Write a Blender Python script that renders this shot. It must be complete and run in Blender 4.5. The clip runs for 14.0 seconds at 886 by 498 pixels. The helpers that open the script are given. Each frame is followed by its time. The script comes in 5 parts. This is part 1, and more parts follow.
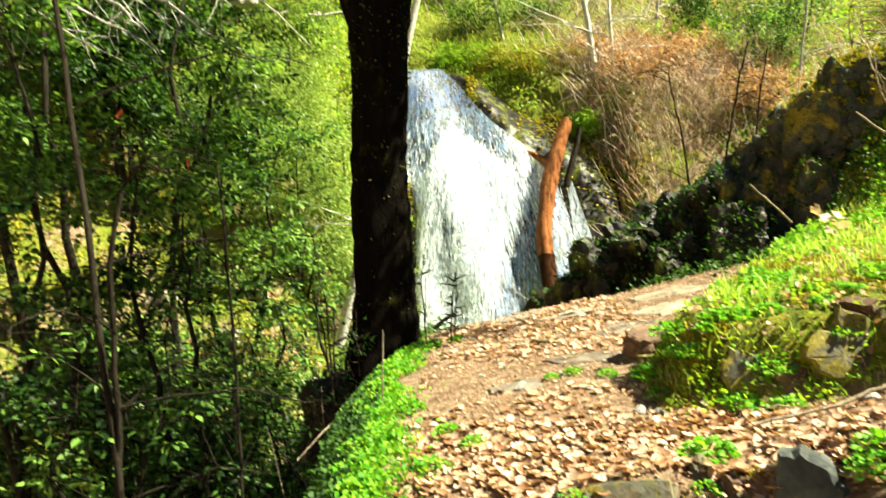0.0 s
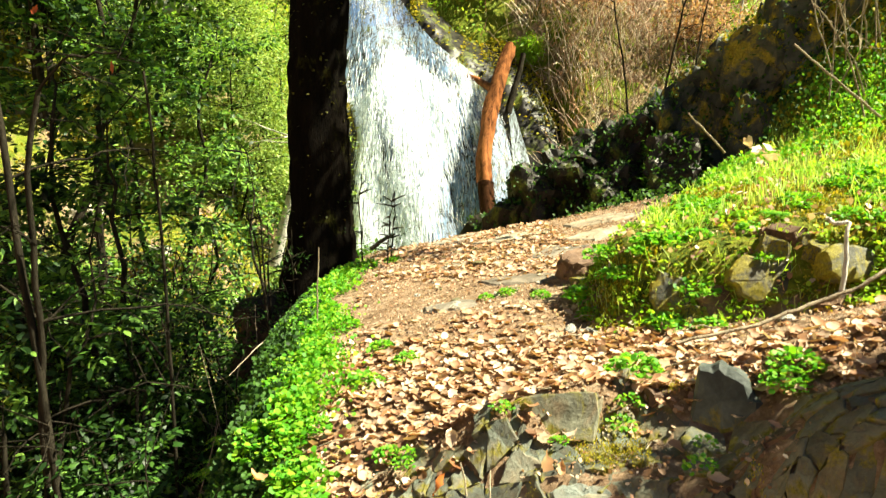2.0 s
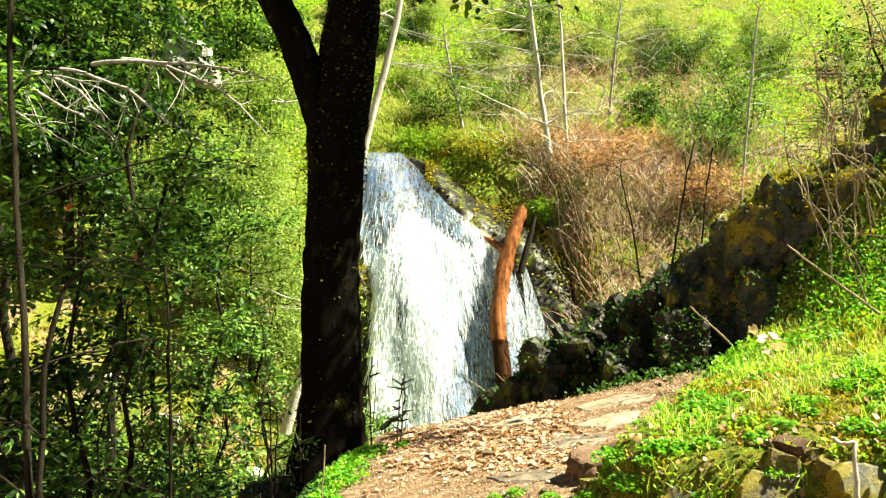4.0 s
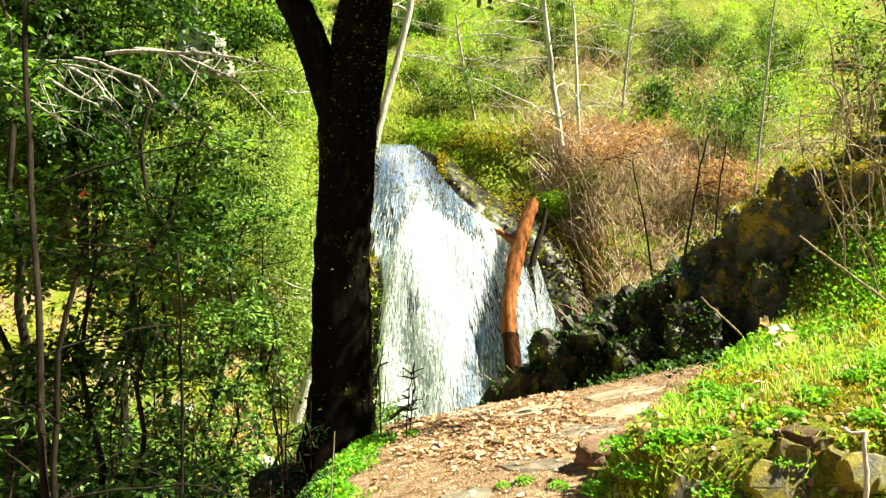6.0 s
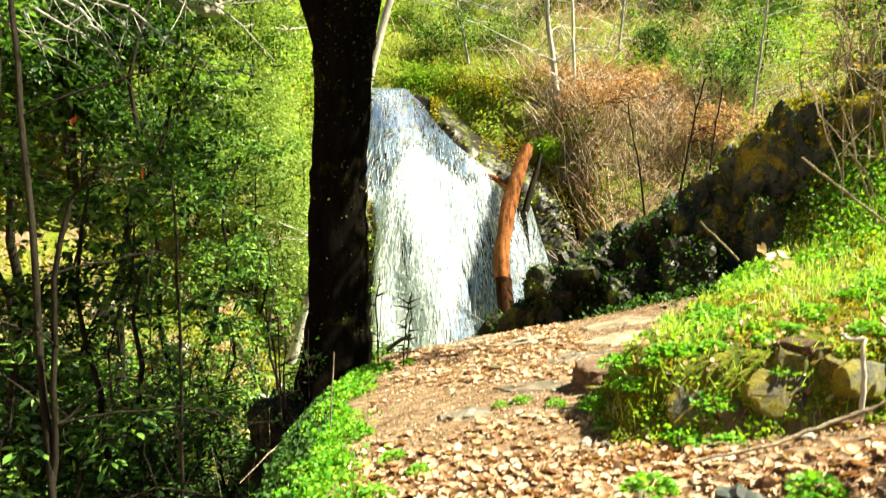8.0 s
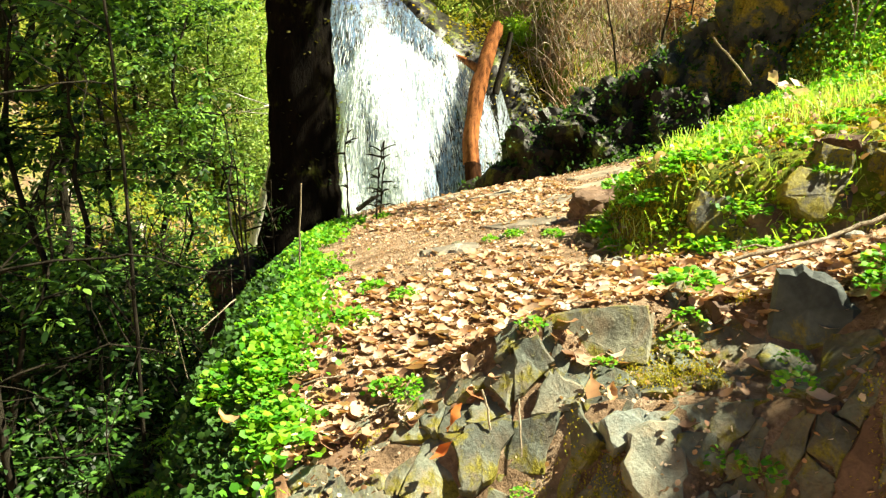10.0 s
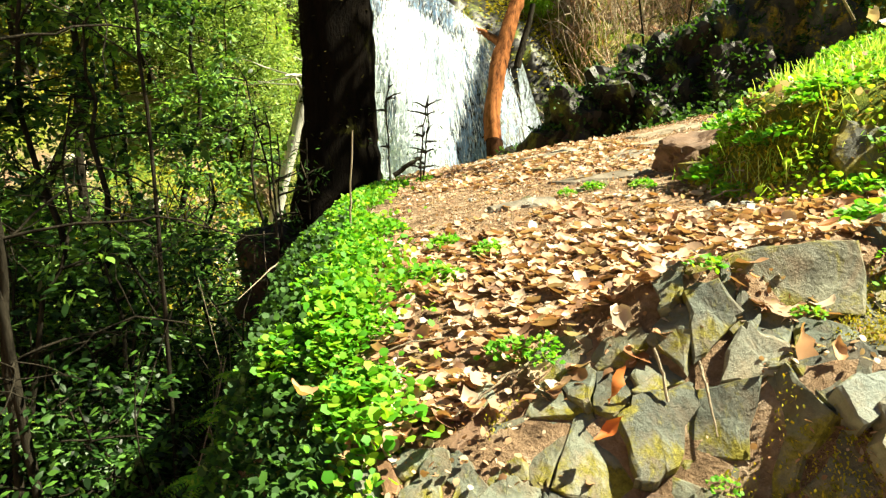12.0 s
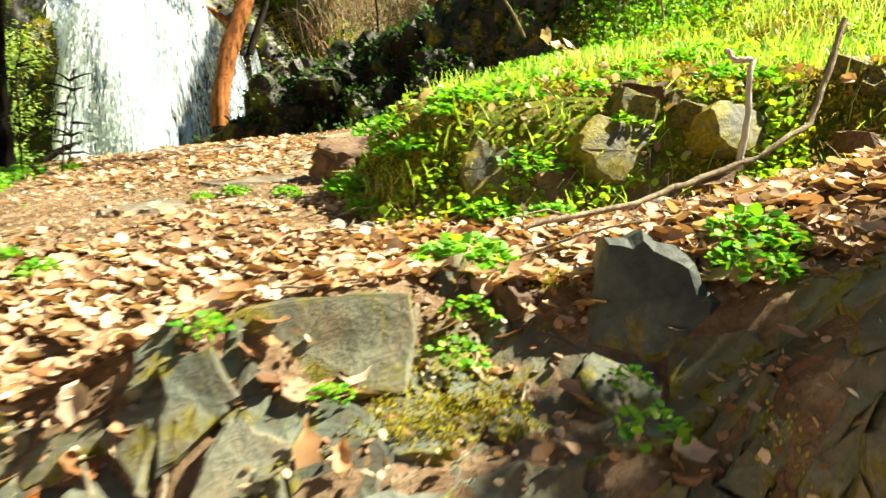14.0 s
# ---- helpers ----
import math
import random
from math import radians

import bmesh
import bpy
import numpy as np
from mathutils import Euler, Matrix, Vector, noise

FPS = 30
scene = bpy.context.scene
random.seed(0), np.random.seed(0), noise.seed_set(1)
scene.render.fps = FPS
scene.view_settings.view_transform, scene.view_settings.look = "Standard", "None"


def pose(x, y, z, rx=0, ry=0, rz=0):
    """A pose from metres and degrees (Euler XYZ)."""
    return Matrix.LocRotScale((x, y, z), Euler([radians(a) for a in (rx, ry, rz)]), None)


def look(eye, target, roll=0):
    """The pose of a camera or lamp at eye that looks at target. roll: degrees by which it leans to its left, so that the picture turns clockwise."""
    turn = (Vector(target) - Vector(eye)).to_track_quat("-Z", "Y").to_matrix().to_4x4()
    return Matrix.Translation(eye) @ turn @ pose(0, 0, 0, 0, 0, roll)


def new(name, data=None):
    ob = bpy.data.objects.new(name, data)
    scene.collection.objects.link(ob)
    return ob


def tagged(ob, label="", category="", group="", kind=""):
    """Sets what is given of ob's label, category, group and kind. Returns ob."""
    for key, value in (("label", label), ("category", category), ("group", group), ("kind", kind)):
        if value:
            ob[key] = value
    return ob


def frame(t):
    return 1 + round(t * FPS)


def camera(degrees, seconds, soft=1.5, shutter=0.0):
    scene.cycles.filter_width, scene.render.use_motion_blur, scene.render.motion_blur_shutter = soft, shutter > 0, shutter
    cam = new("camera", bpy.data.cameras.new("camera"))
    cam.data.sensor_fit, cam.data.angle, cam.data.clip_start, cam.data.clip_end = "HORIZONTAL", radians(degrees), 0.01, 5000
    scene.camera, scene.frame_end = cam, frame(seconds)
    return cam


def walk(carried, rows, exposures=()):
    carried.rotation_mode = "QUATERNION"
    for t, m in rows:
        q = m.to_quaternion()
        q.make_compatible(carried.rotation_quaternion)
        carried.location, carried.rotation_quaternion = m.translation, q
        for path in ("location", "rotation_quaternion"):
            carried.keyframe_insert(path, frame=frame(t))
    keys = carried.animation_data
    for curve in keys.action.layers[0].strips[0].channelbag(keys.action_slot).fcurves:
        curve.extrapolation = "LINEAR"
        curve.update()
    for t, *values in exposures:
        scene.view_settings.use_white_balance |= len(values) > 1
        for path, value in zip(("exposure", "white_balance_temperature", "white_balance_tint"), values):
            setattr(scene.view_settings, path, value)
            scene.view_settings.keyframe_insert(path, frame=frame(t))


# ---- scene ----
EXPOSURE = 2.15
cam = camera(63.8, 14.0, soft=1.3, shutter=0.5)
PATH = [
    (0, (-0.055, 0.036, 1.252), (-0.176, 2.027, 1.100), -2.58),
    (0.5, (-0.048, 0.046, 1.191), (-0.071, 2.029, 0.928), -0.99),
    (1, (-0.097, 0.041, 1.185), (-0.105, 2.010, 0.829), -0.86),
    (1.5, (-0.076, 0.057, 1.188), (-0.069, 2.018, 0.798), -0.82),
    (2, (-0.058, 0.068, 1.205), (-0.010, 2.034, 0.843), -0.28),
    (2.5, (-0.062, 0.039, 1.308), (-0.002, 2.019, 1.035), 0.11),
    (3, (-0.065, 0.016, 1.428), (-0.044, 2.012, 1.298), -0.13),
    (3.5, (-0.028, -0.007, 1.489), (-0.023, 1.993, 1.506), -0.54),
    (3.7, (0.008, 0.012, 1.511), (0.015, 2.011, 1.563), -0.66),
    (5.8, (-0.006, 0.006, 1.479), (-0.028, 2.005, 1.530), -0.15),
    (6, (0.015, 0.006, 1.480), (-0.012, 2.006, 1.513), -0.24),
    (6.5, (0.000, 0.001, 1.450), (-0.000, 2.001, 1.456), -0.02),
    (7, (-0.002, 0.018, 1.422), (0.001, 2.017, 1.382), -0.14),
    (7.5, (0.008, 0.010, 1.408), (0.021, 2.008, 1.336), -0.04),
    (8, (-0.034, 0.033, 1.294), (-0.038, 2.030, 1.191), -0.06),
    (8.5, (-0.130, 0.136, 1.069), (-0.060, 2.124, 0.862), 0.74),
    (9, (-0.189, 0.217, 0.972), (-0.075, 2.193, 0.684), 0.29),
    (9.2, (-0.136, 0.296, 0.911), (-0.020, 2.269, 0.600), 0.05),
    (11.3, (-0.209, 0.728, 0.635), (-0.131, 2.680, 0.203), 0.21),
    (11.5, (-0.269, 0.797, 0.583), (-0.191, 2.747, 0.144), 0.07),
    (12, (-0.418, 0.943, 0.563), (-0.349, 2.898, 0.147), -0.53),
    (12.5, (-0.131, 0.920, 0.509), (0.101, 2.862, 0.090), -0.44),
    (13, (-0.086, 1.001, 0.461), (0.390, 2.897, 0.038), -0.06),
    (13.5, (-0.030, 1.191, 0.559), (0.591, 3.052, 0.167), 2.43),
    (13.7, (0.029, 1.223, 0.564), (0.717, 3.059, 0.168), 4.51),
    (14, (0.137, 1.330, 0.570), (0.886, 3.141, 0.170), 5.36),
]
walk(cam, [(t, look(eye, target, roll)) for t, eye, target, roll in PATH], exposures=[(0.0, EXPOSURE), (14.0, EXPOSURE)])

# ---- light ----
SUN_WAY = Vector((0.61, -0.03, 0.79)).normalized()
world = bpy.data.worlds.new("sky")
scene.world = world
world.use_nodes = True
wn = world.node_tree.nodes
sky = wn.new("ShaderNodeTexSky")
sky.sky_type = "NISHITA"
sky.sun_disc = False
sky.sun_elevation = math.asin(SUN_WAY.z)
sky.sun_rotation = math.atan2(SUN_WAY.x, SUN_WAY.y)
wn["Background"].inputs["Strength"].default_value = 0.019
world.node_tree.links.new(sky.outputs["Color"], wn["Background"].inputs["Color"])
sun = new("sun", bpy.data.lights.new("sun", "SUN"))
sun.data.energy, sun.data.angle, sun.data.color = 5.2, radians(0.5), (1.0, 0.95, 0.69)
sun.matrix_world = look(SUN_WAY * 40, (0, 0, 0))


# ---- materials ----
def ramp_node(nt, fac, stops):
    n = nt.nodes.new("ShaderNodeValToRGB")
    while len(n.color_ramp.elements) < len(stops):
        n.color_ramp.elements.new(0.5)
    for e, (p, c) in zip(n.color_ramp.elements, stops):
        e.position, e.color = p, (*c, 1)
    nt.links.new(fac, n.inputs[0])
    return n.outputs[0]


def noise_node(nt, scale, detail=6, rough=0.6, stretch=(1, 1, 1), space="Object", warp=0.0):
    co = nt.nodes.new("ShaderNodeTexCoord")
    mp = nt.nodes.new("ShaderNodeMapping")
    mp.inputs["Scale"].default_value = stretch
    nt.links.new(co.outputs[space], mp.inputs[0])
    n = nt.nodes.new("ShaderNodeTexNoise")
    n.inputs["Scale"].default_value, n.inputs["Detail"].default_value, n.inputs["Roughness"].default_value = scale, detail, rough
    n.inputs["Distortion"].default_value = warp
    nt.links.new(mp.outputs[0], n.inputs["Vector"])
    return n.outputs[0]


def mix_color(nt, fac, a, b, blend="MIX"):
    n = nt.nodes.new("ShaderNodeMix")
    n.data_type, n.blend_type = "RGBA", blend
    for v, i in ((fac, 0), (a, 6), (b, 7)):
        if isinstance(v, (int, float)):
            n.inputs[i].default_value = v
        elif isinstance(v, tuple):
            n.inputs[i].default_value = (*v, 1)
        else:
            nt.links.new(v, n.inputs[i])
    return n.outputs[2]


def math_node(nt, op, a, b=0.0):
    n = nt.nodes.new("ShaderNodeMath")
    n.operation = op
    for v, i in ((a, 0), (b, 1)):
        if isinstance(v, (int, float)):
            n.inputs[i].default_value = v
        else:
            nt.links.new(v, n.inputs[i])
    return n.outputs[0]


def fresh(name):
    m = bpy.data.materials.new(name)
    m.use_nodes = True
    return m, m.node_tree, m.node_tree.nodes["Principled BSDF"]


def bump(nt, bsdf, height, strength, distance):
    n = nt.nodes.new("ShaderNodeBump")
    n.inputs["Strength"].default_value, n.inputs["Distance"].default_value = strength, distance
    nt.links.new(height, n.inputs["Height"])
    nt.links.new(n.outputs[0], bsdf.inputs["Normal"])


def rock_material(name, dark, light, moss=(0.10, 0.12, 0.015), moss_at=0.62, scale=3.0, stretch=(1, 1, 1), gloss=0.6, stain=None):
    """Stone with mottled grain at two sizes, thin veins, and moss in patches."""
    m, nt, b = fresh(name)
    big = noise_node(nt, scale, 8, 0.65, stretch)
    fine = noise_node(nt, scale * 14, 6, 0.7, stretch)
    col = ramp_node(nt, big, [(0.3, dark), (0.5, tuple((d + l) / 2 for d, l in zip(dark, light))), (0.68, light)])
    col = mix_color(nt, 0.45, col, ramp_node(nt, fine, [(0.3, (0.35, 0.35, 0.35)), (0.7, (1, 1, 1))]), "MULTIPLY")
    if stain:
        spread_ = noise_node(nt, scale * 0.6, 7, 0.7, (1, 1, 1), "Object", 0.8)
        col = mix_color(nt, ramp_node(nt, spread_, [(0.44, (0, 0, 0)), (0.62, (0.75, 0.75, 0.75))]), col, mix_color(nt, 0.4, stain, col))
    patch = noise_node(nt, scale * 0.8, 9, 0.72, (1, 1, 1), "Object", 0.6)
    mask = ramp_node(nt, patch, [(moss_at - 0.04, (0, 0, 0)), (moss_at + 0.04, (1, 1, 1))])
    speck = ramp_node(nt, fine, [(0.3, tuple(v * 0.35 for v in moss)), (0.7, tuple(v * 1.5 for v in moss))])
    tint = ramp_node(nt, nt.nodes.new("ShaderNodeObjectInfo").outputs["Random"], [(0.0, (0.55, 0.52, 0.48)), (0.35, (0.9, 0.95, 0.95)), (0.7, (1.0, 0.9, 0.75)), (1.0, (1.25, 1.3, 1.25))])
    col = mix_color(nt, 1.0, col, tint, "MULTIPLY")
    nt.links.new(mix_color(nt, mask, col, speck), b.inputs["Base Color"])
    b.inputs["Roughness"].default_value = gloss
    b.inputs["Specular IOR Level"].default_value = 0.2
    bump(nt, b, math_node(nt, "ADD", big, math_node(nt, "MULTIPLY", fine, 0.15)), 0.7, 0.03)
    return m


def leaf_material(name, colours, through_=0.45, gloss=0.4, per="island"):
    """Thin leaves: coloured one by one, lit from both sides."""
    m, nt, b = fresh(name)
    if per == "island":
        r = nt.nodes.new("ShaderNodeNewGeometry").outputs["Random Per Island"]
    else:
        r = nt.nodes.new("ShaderNodeObjectInfo").outputs["Random"]
    n = len(colours)
    col = ramp_node(nt, r, [(i / max(1, n - 1), c) for i, c in enumerate(colours)])
    vein = noise_node(nt, 60, 3)
    col = mix_color(nt, 0.35, col, ramp_node(nt, vein, [(0.3, (0.5, 0.5, 0.5)), (0.7, (1, 1, 1))]), "MULTIPLY")
    nt.links.new(col, b.inputs["Base Color"])
    b.inputs["Roughness"].default_value = gloss
    b.inputs["Specular IOR Level"].default_value = 0.3
    t = nt.nodes.new("ShaderNodeBsdfTranslucent")
    warm = mix_color(nt, 1.0, col, (1.45, 1.35, 0.7), "MULTIPLY")
    nt.links.new(warm, t.inputs["Color"])
    mx = nt.nodes.new("ShaderNodeMixShader")
    mx.inputs[0].default_value = through_
    nt.links.new(b.outputs[0], mx.inputs[1])
    nt.links.new(t.outputs[0], mx.inputs[2])
    nt.links.new(mx.outputs[0], nt.nodes["Material Output"].inputs["Surface"])
    return m


def bark_material(name, dark, light, scale=9.0, moss=None, moss_at=0.6):
    m, nt, b = fresh(name)
    groove = noise_node(nt, scale, 8, 0.7, (1, 1, 0.18), "Object", 0.4)
    fine = noise_node(nt, scale * 6, 5, 0.7, (1, 1, 0.4))
    col = ramp_node(nt, groove, [(0.32, dark), (0.66, light)])
    col = mix_color(nt, 0.5, col, ramp_node(nt, fine, [(0.3, (0.35, 0.35, 0.35)), (0.72, (1, 1, 1))]), "MULTIPLY")
    if moss:
        patch = noise_node(nt, 5.0, 9, 0.75, (1, 1, 0.7), "Object", 0.5)
        col = mix_color(nt, ramp_node(nt, patch, [(moss_at - 0.03, (0, 0, 0)), (moss_at + 0.05, (1, 1, 1))]), col, moss)
    nt.links.new(col, b.inputs["Base Color"])
    b.inputs["Roughness"].default_value = 0.9
    b.inputs["Specular IOR Level"].default_value = 0.03
    bump(nt, b, math_node(nt, "ADD", groove, math_node(nt, "MULTIPLY", fine, 0.4)), 1.0, 0.03)
    return m


M_SLATE = rock_material("grey_slate", (0.045, 0.048, 0.040), (0.22, 0.24, 0.195), scale=7.0, moss_at=0.52, moss=(0.16, 0.14, 0.015), stain=(0.26, 0.15, 0.07))
M_PALESLATE = rock_material("pale_slate", (0.09, 0.10, 0.09), (0.31, 0.34, 0.30), scale=7.0, moss_at=0.60, moss=(0.20, 0.18, 0.02), stain=(0.30, 0.20, 0.11))
# wet rock of the falls, with the hollow's shade in the colour
M_DARKROCK = rock_material("wet_shade_dark_rock", (0.006, 0.005, 0.004), (0.030, 0.024, 0.018), scale=2.2, moss_at=0.56, gloss=0.45)
M_BOULDER = rock_material("mossy_boulder", (0.008, 0.009, 0.008), (0.11, 0.125, 0.12), (0.24, 0.19, 0.02), 0.55, 3.4)
M_BANKROCK = rock_material("weathered_slate", (0.03, 0.03, 0.025), (0.16, 0.155, 0.12), scale=5.0, moss_at=0.49, moss=(0.20, 0.17, 0.016))
M_BROWNROCK = rock_material("rusty_rock", (0.09, 0.05, 0.032), (0.27, 0.16, 0.10), moss_at=0.65, scale=6.0)
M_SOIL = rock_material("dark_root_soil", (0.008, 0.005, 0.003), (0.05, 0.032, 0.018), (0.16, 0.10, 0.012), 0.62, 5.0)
# dark bark taken near black: canopy shade is in the colour too
M_BARK = bark_material("shade_dark_mossy_bark", (0.002, 0.0017, 0.0013), (0.008, 0.006, 0.0042), 11, (0.02, 0.02, 0.004), 0.60)
M_STEM = bark_material("thin_dark_bark", (0.01, 0.009, 0.006), (0.05, 0.042, 0.03), 14)
M_PALE = bark_material("pale_bark", (0.35, 0.33, 0.28), (0.75, 0.72, 0.64), 5)
M_GREYWOOD = bark_material("grey_dead_wood", (0.22, 0.20, 0.18), (0.60, 0.57, 0.52), 12)
M_LOG = bark_material("rotten_orange_wood", (0.04, 0.014, 0.007), (0.42, 0.16, 0.055), 7)
# wet wood, darker still because the ridge's shade is in the colour
M_WETSHADELOG = bark_material("soaked_shade_wood", (0.008, 0.004, 0.002), (0.07, 0.028, 0.012), 7)
M_TWIG = bark_material("dry_twig", (0.16, 0.12, 0.08), (0.50, 0.42, 0.30), 10)
M_BRAMBLE = leaf_material("dry_bramble_stems", [(0.16, 0.09, 0.05), (0.40, 0.24, 0.14), (0.46, 0.37, 0.27), (0.66, 0.57, 0.45), (0.32, 0.13, 0.06)], 0.1, 0.8)
M_BAY = leaf_material("bay_leaves", [(0.008, 0.024, 0.005), (0.03, 0.080, 0.014), (0.11, 0.24, 0.035), (0.28, 0.48, 0.08)], 0.42, 0.5)
# darker copy of the bay leaves, with shade put into the colour
M_DARKBAY = leaf_material("shade_dark_bay_leaves", [(0.004, 0.012, 0.003), (0.012, 0.035, 0.006), (0.03, 0.09, 0.012), (0.10, 0.22, 0.03)], 0.35, 0.45)
M_BUSH = leaf_material("sunny_bush_leaves", [(0.08, 0.15, 0.03), (0.18, 0.29, 0.06), (0.34, 0.44, 0.12), (0.13, 0.24, 0.04)], 0.4, 0.45)
M_HERB = leaf_material("fresh_herb_leaves", [(0.06, 0.24, 0.012), (0.10, 0.34, 0.015), (0.18, 0.42, 0.02), (0.30, 0.46, 0.03)], 0.45, 0.55)
M_LIME = leaf_material("lime_herb_leaves", [(0.14, 0.34, 0.02), (0.26, 0.46, 0.03), (0.36, 0.50, 0.04), (0.20, 0.44, 0.025)], 0.45, 0.55)
M_GRASS = leaf_material("grass_blades", [(0.18, 0.40, 0.03), (0.32, 0.54, 0.05), (0.46, 0.66, 0.12), (0.52, 0.58, 0.20), (0.26, 0.50, 0.05)], 0.4, 0.45)
M_HILLGRASS = leaf_material("hill_grass", [(0.20, 0.30, 0.05), (0.36, 0.42, 0.07), (0.46, 0.41, 0.12), (0.24, 0.38, 0.06)], 0.35, 0.6)
M_DRYLEAF = leaf_material("dry_oak_leaves", [(0.12, 0.06, 0.032), (0.30, 0.16, 0.085), (0.44, 0.27, 0.16), (0.66, 0.55, 0.43), (0.22, 0.12, 0.06), (0.42, 0.23, 0.12), (0.56, 0.41, 0.29), (0.38, 0.17, 0.08)], 0.2, 0.55)
M_RUST = leaf_material("rusty_bracken", [(0.30, 0.13, 0.05), (0.46, 0.24, 0.11), (0.58, 0.42, 0.27), (0.28, 0.17, 0.10)], 0.3, 0.7)
M_IVY = leaf_material("dark_ivy_leaves", [(0.012, 0.035, 0.006), (0.03, 0.09, 0.012), (0.07, 0.17, 0.02)], 0.35, 0.65)
M_PALESTONE = rock_material("pale_stone", (0.22, 0.21, 0.19), (0.60, 0.58, 0.52), moss_at=0.9, scale=8.0)
M_MOSS = leaf_material("moss_tufts", [(0.12, 0.13, 0.01), (0.28, 0.26, 0.015), (0.44, 0.34, 0.02), (0.20, 0.24, 0.015)], 0.3, 0.8)

M_TRUNKMOSS = leaf_material("trunk_moss", [(0.03, 0.035, 0.006), (0.07, 0.07, 0.010), (0.13, 0.11, 0.015)], 0.3, 0.8)


def ground_material():
    """Brown litter and soil on the path, moss and grass elsewhere, in ragged patches."""
    m, nt, b = fresh("forest_ground")
    big = noise_node(nt, 1.2, 9, 0.7, (1, 1, 1), "Object", 0.5)
    mid = noise_node(nt, 9, 8, 0.7)
    fine = noise_node(nt, 55, 5, 0.75)
    soil = ramp_node(nt, mid, [(0.3, (0.10, 0.062, 0.036)), (0.5, (0.29, 0.19, 0.115)), (0.7, (0.46, 0.36, 0.26))])
    green = ramp_node(nt, mid, [(0.3, (0.03, 0.06, 0.008)), (0.5, (0.15, 0.19, 0.018)), (0.72, (0.32, 0.27, 0.04))])
    at = nt.nodes.new("ShaderNodeAttribute")
    at.attribute_name = "cover"
    mask = math_node(nt, "ADD", at.outputs["Fac"], math_node(nt, "MULTIPLY", math_node(nt, "SUBTRACT", big, 0.5), 1.3))
    col = mix_color(nt, ramp_node(nt, mask, [(0.42, (0, 0, 0)), (0.58, (1, 1, 1))]), soil, green)
    col = mix_color(nt, 0.55, col, ramp_node(nt, fine, [(0.3, (0.3, 0.3, 0.3)), (0.7, (1, 1, 1))]), "MULTIPLY")
    nt.links.new(col, b.inputs["Base Color"])
    b.inputs["Roughness"].default_value = 0.9
    b.inputs["Specular IOR Level"].default_value = 0.1
    bump(nt, b, math_node(nt, "ADD", mid, math_node(nt, "MULTIPLY", fine, 0.5)), 1.0, 0.04)
    return m


M_GROUND = ground_material()


def water_material(name, low, high, tint=(0.16, 0.28, 0.42), crest=(0.74, 0.88, 1.0)):
    """Falling white water: streaks that run down, thin enough between them to show the rock."""
    m, nt, b = fresh(name)
    streak = noise_node(nt, 6.0, 9, 0.75, (1.3, 0.6, 0.13), "Object", 0.35)
    fine = noise_node(nt, 20.0, 6, 0.75, (1.2, 0.8, 0.2))
    both = math_node(nt, "ADD", math_node(nt, "MULTIPLY", streak, 0.55), math_node(nt, "MULTIPLY", fine, 0.45))
    dense = ramp_node(nt, both, [(low, (0, 0, 0)), (high, (1, 1, 1))])
    nt.links.new(ramp_node(nt, both, [(0.40, tint), (0.48, tuple(0.4 + 0.55 * c for c in tint)), (0.55, crest)]), b.inputs["Base Color"])
    b.inputs["Roughness"].default_value = 0.35
    bump(nt, b, both, 0.5, 0.06)
    t = nt.nodes.new("ShaderNodeBsdfTransparent")
    foam = nt.nodes.new("ShaderNodeBsdfTranslucent")
    foam.inputs["Color"].default_value = (*crest, 1)
    body = nt.nodes.new("ShaderNodeMixShader")
    body.inputs[0].default_value = 0.45
    nt.links.new(b.outputs[0], body.inputs[1])
    nt.links.new(foam.outputs[0], body.inputs[2])
    mx = nt.nodes.new("ShaderNodeMixShader")
    nt.links.new(dense, mx.inputs[0])
    nt.links.new(t.outputs[0], mx.inputs[1])
    nt.links.new(body.outputs[0], mx.inputs[2])
    nt.links.new(mx.outputs[0], nt.nodes["Material Output"].inputs["Surface"])
    return m


def foam_material():
    m, nt, b = fresh("foam_streaks")
    n = noise_node(nt, 30.0, 4, 0.7, (1, 1, 0.3))
    nt.links.new(ramp_node(nt, n, [(0.3, (0.84, 0.90, 0.95)), (0.6, (0.93, 0.96, 0.98))]), b.inputs["Base Color"])
    b.inputs["Roughness"].default_value = 0.5
    t = nt.nodes.new("ShaderNodeBsdfTranslucent")
    t.inputs["Color"].default_value = (0.86, 0.94, 1.0, 1)
    mx = nt.nodes.new("ShaderNodeMixShader")
    mx.inputs[0].default_value = 0.3
    nt.links.new(b.outputs[0], mx.inputs[1])
    nt.links.new(t.outputs[0], mx.inputs[2])
    nt.links.new(mx.outputs[0], nt.nodes["Material Output"].inputs["Surface"])
    return m


M_WATER = water_material("white_water", 0.42, 0.56, (0.05, 0.11, 0.20), (0.24, 0.40, 0.66))
# blue of the lip is its skylit shade, put into the water colour
M_LIP = water_material("lip_shade_blue_water", 0.42, 0.56, (0.02, 0.06, 0.16), (0.12, 0.25, 0.60))
M_FOAM = foam_material()
M_SPRAY = water_material("thin_water", 0.40, 0.54)


# ---- mesh helpers ----
def mesh_from(name, verts, faces, material, smooth=False):
    me = bpy.data.meshes.new(name)
    me.from_pydata(verts, [], faces)
    me.materials.append(material)
    if smooth:
        me.polygons.foreach_set("use_smooth", [True] * len(me.polygons))
    me.update()
    return me


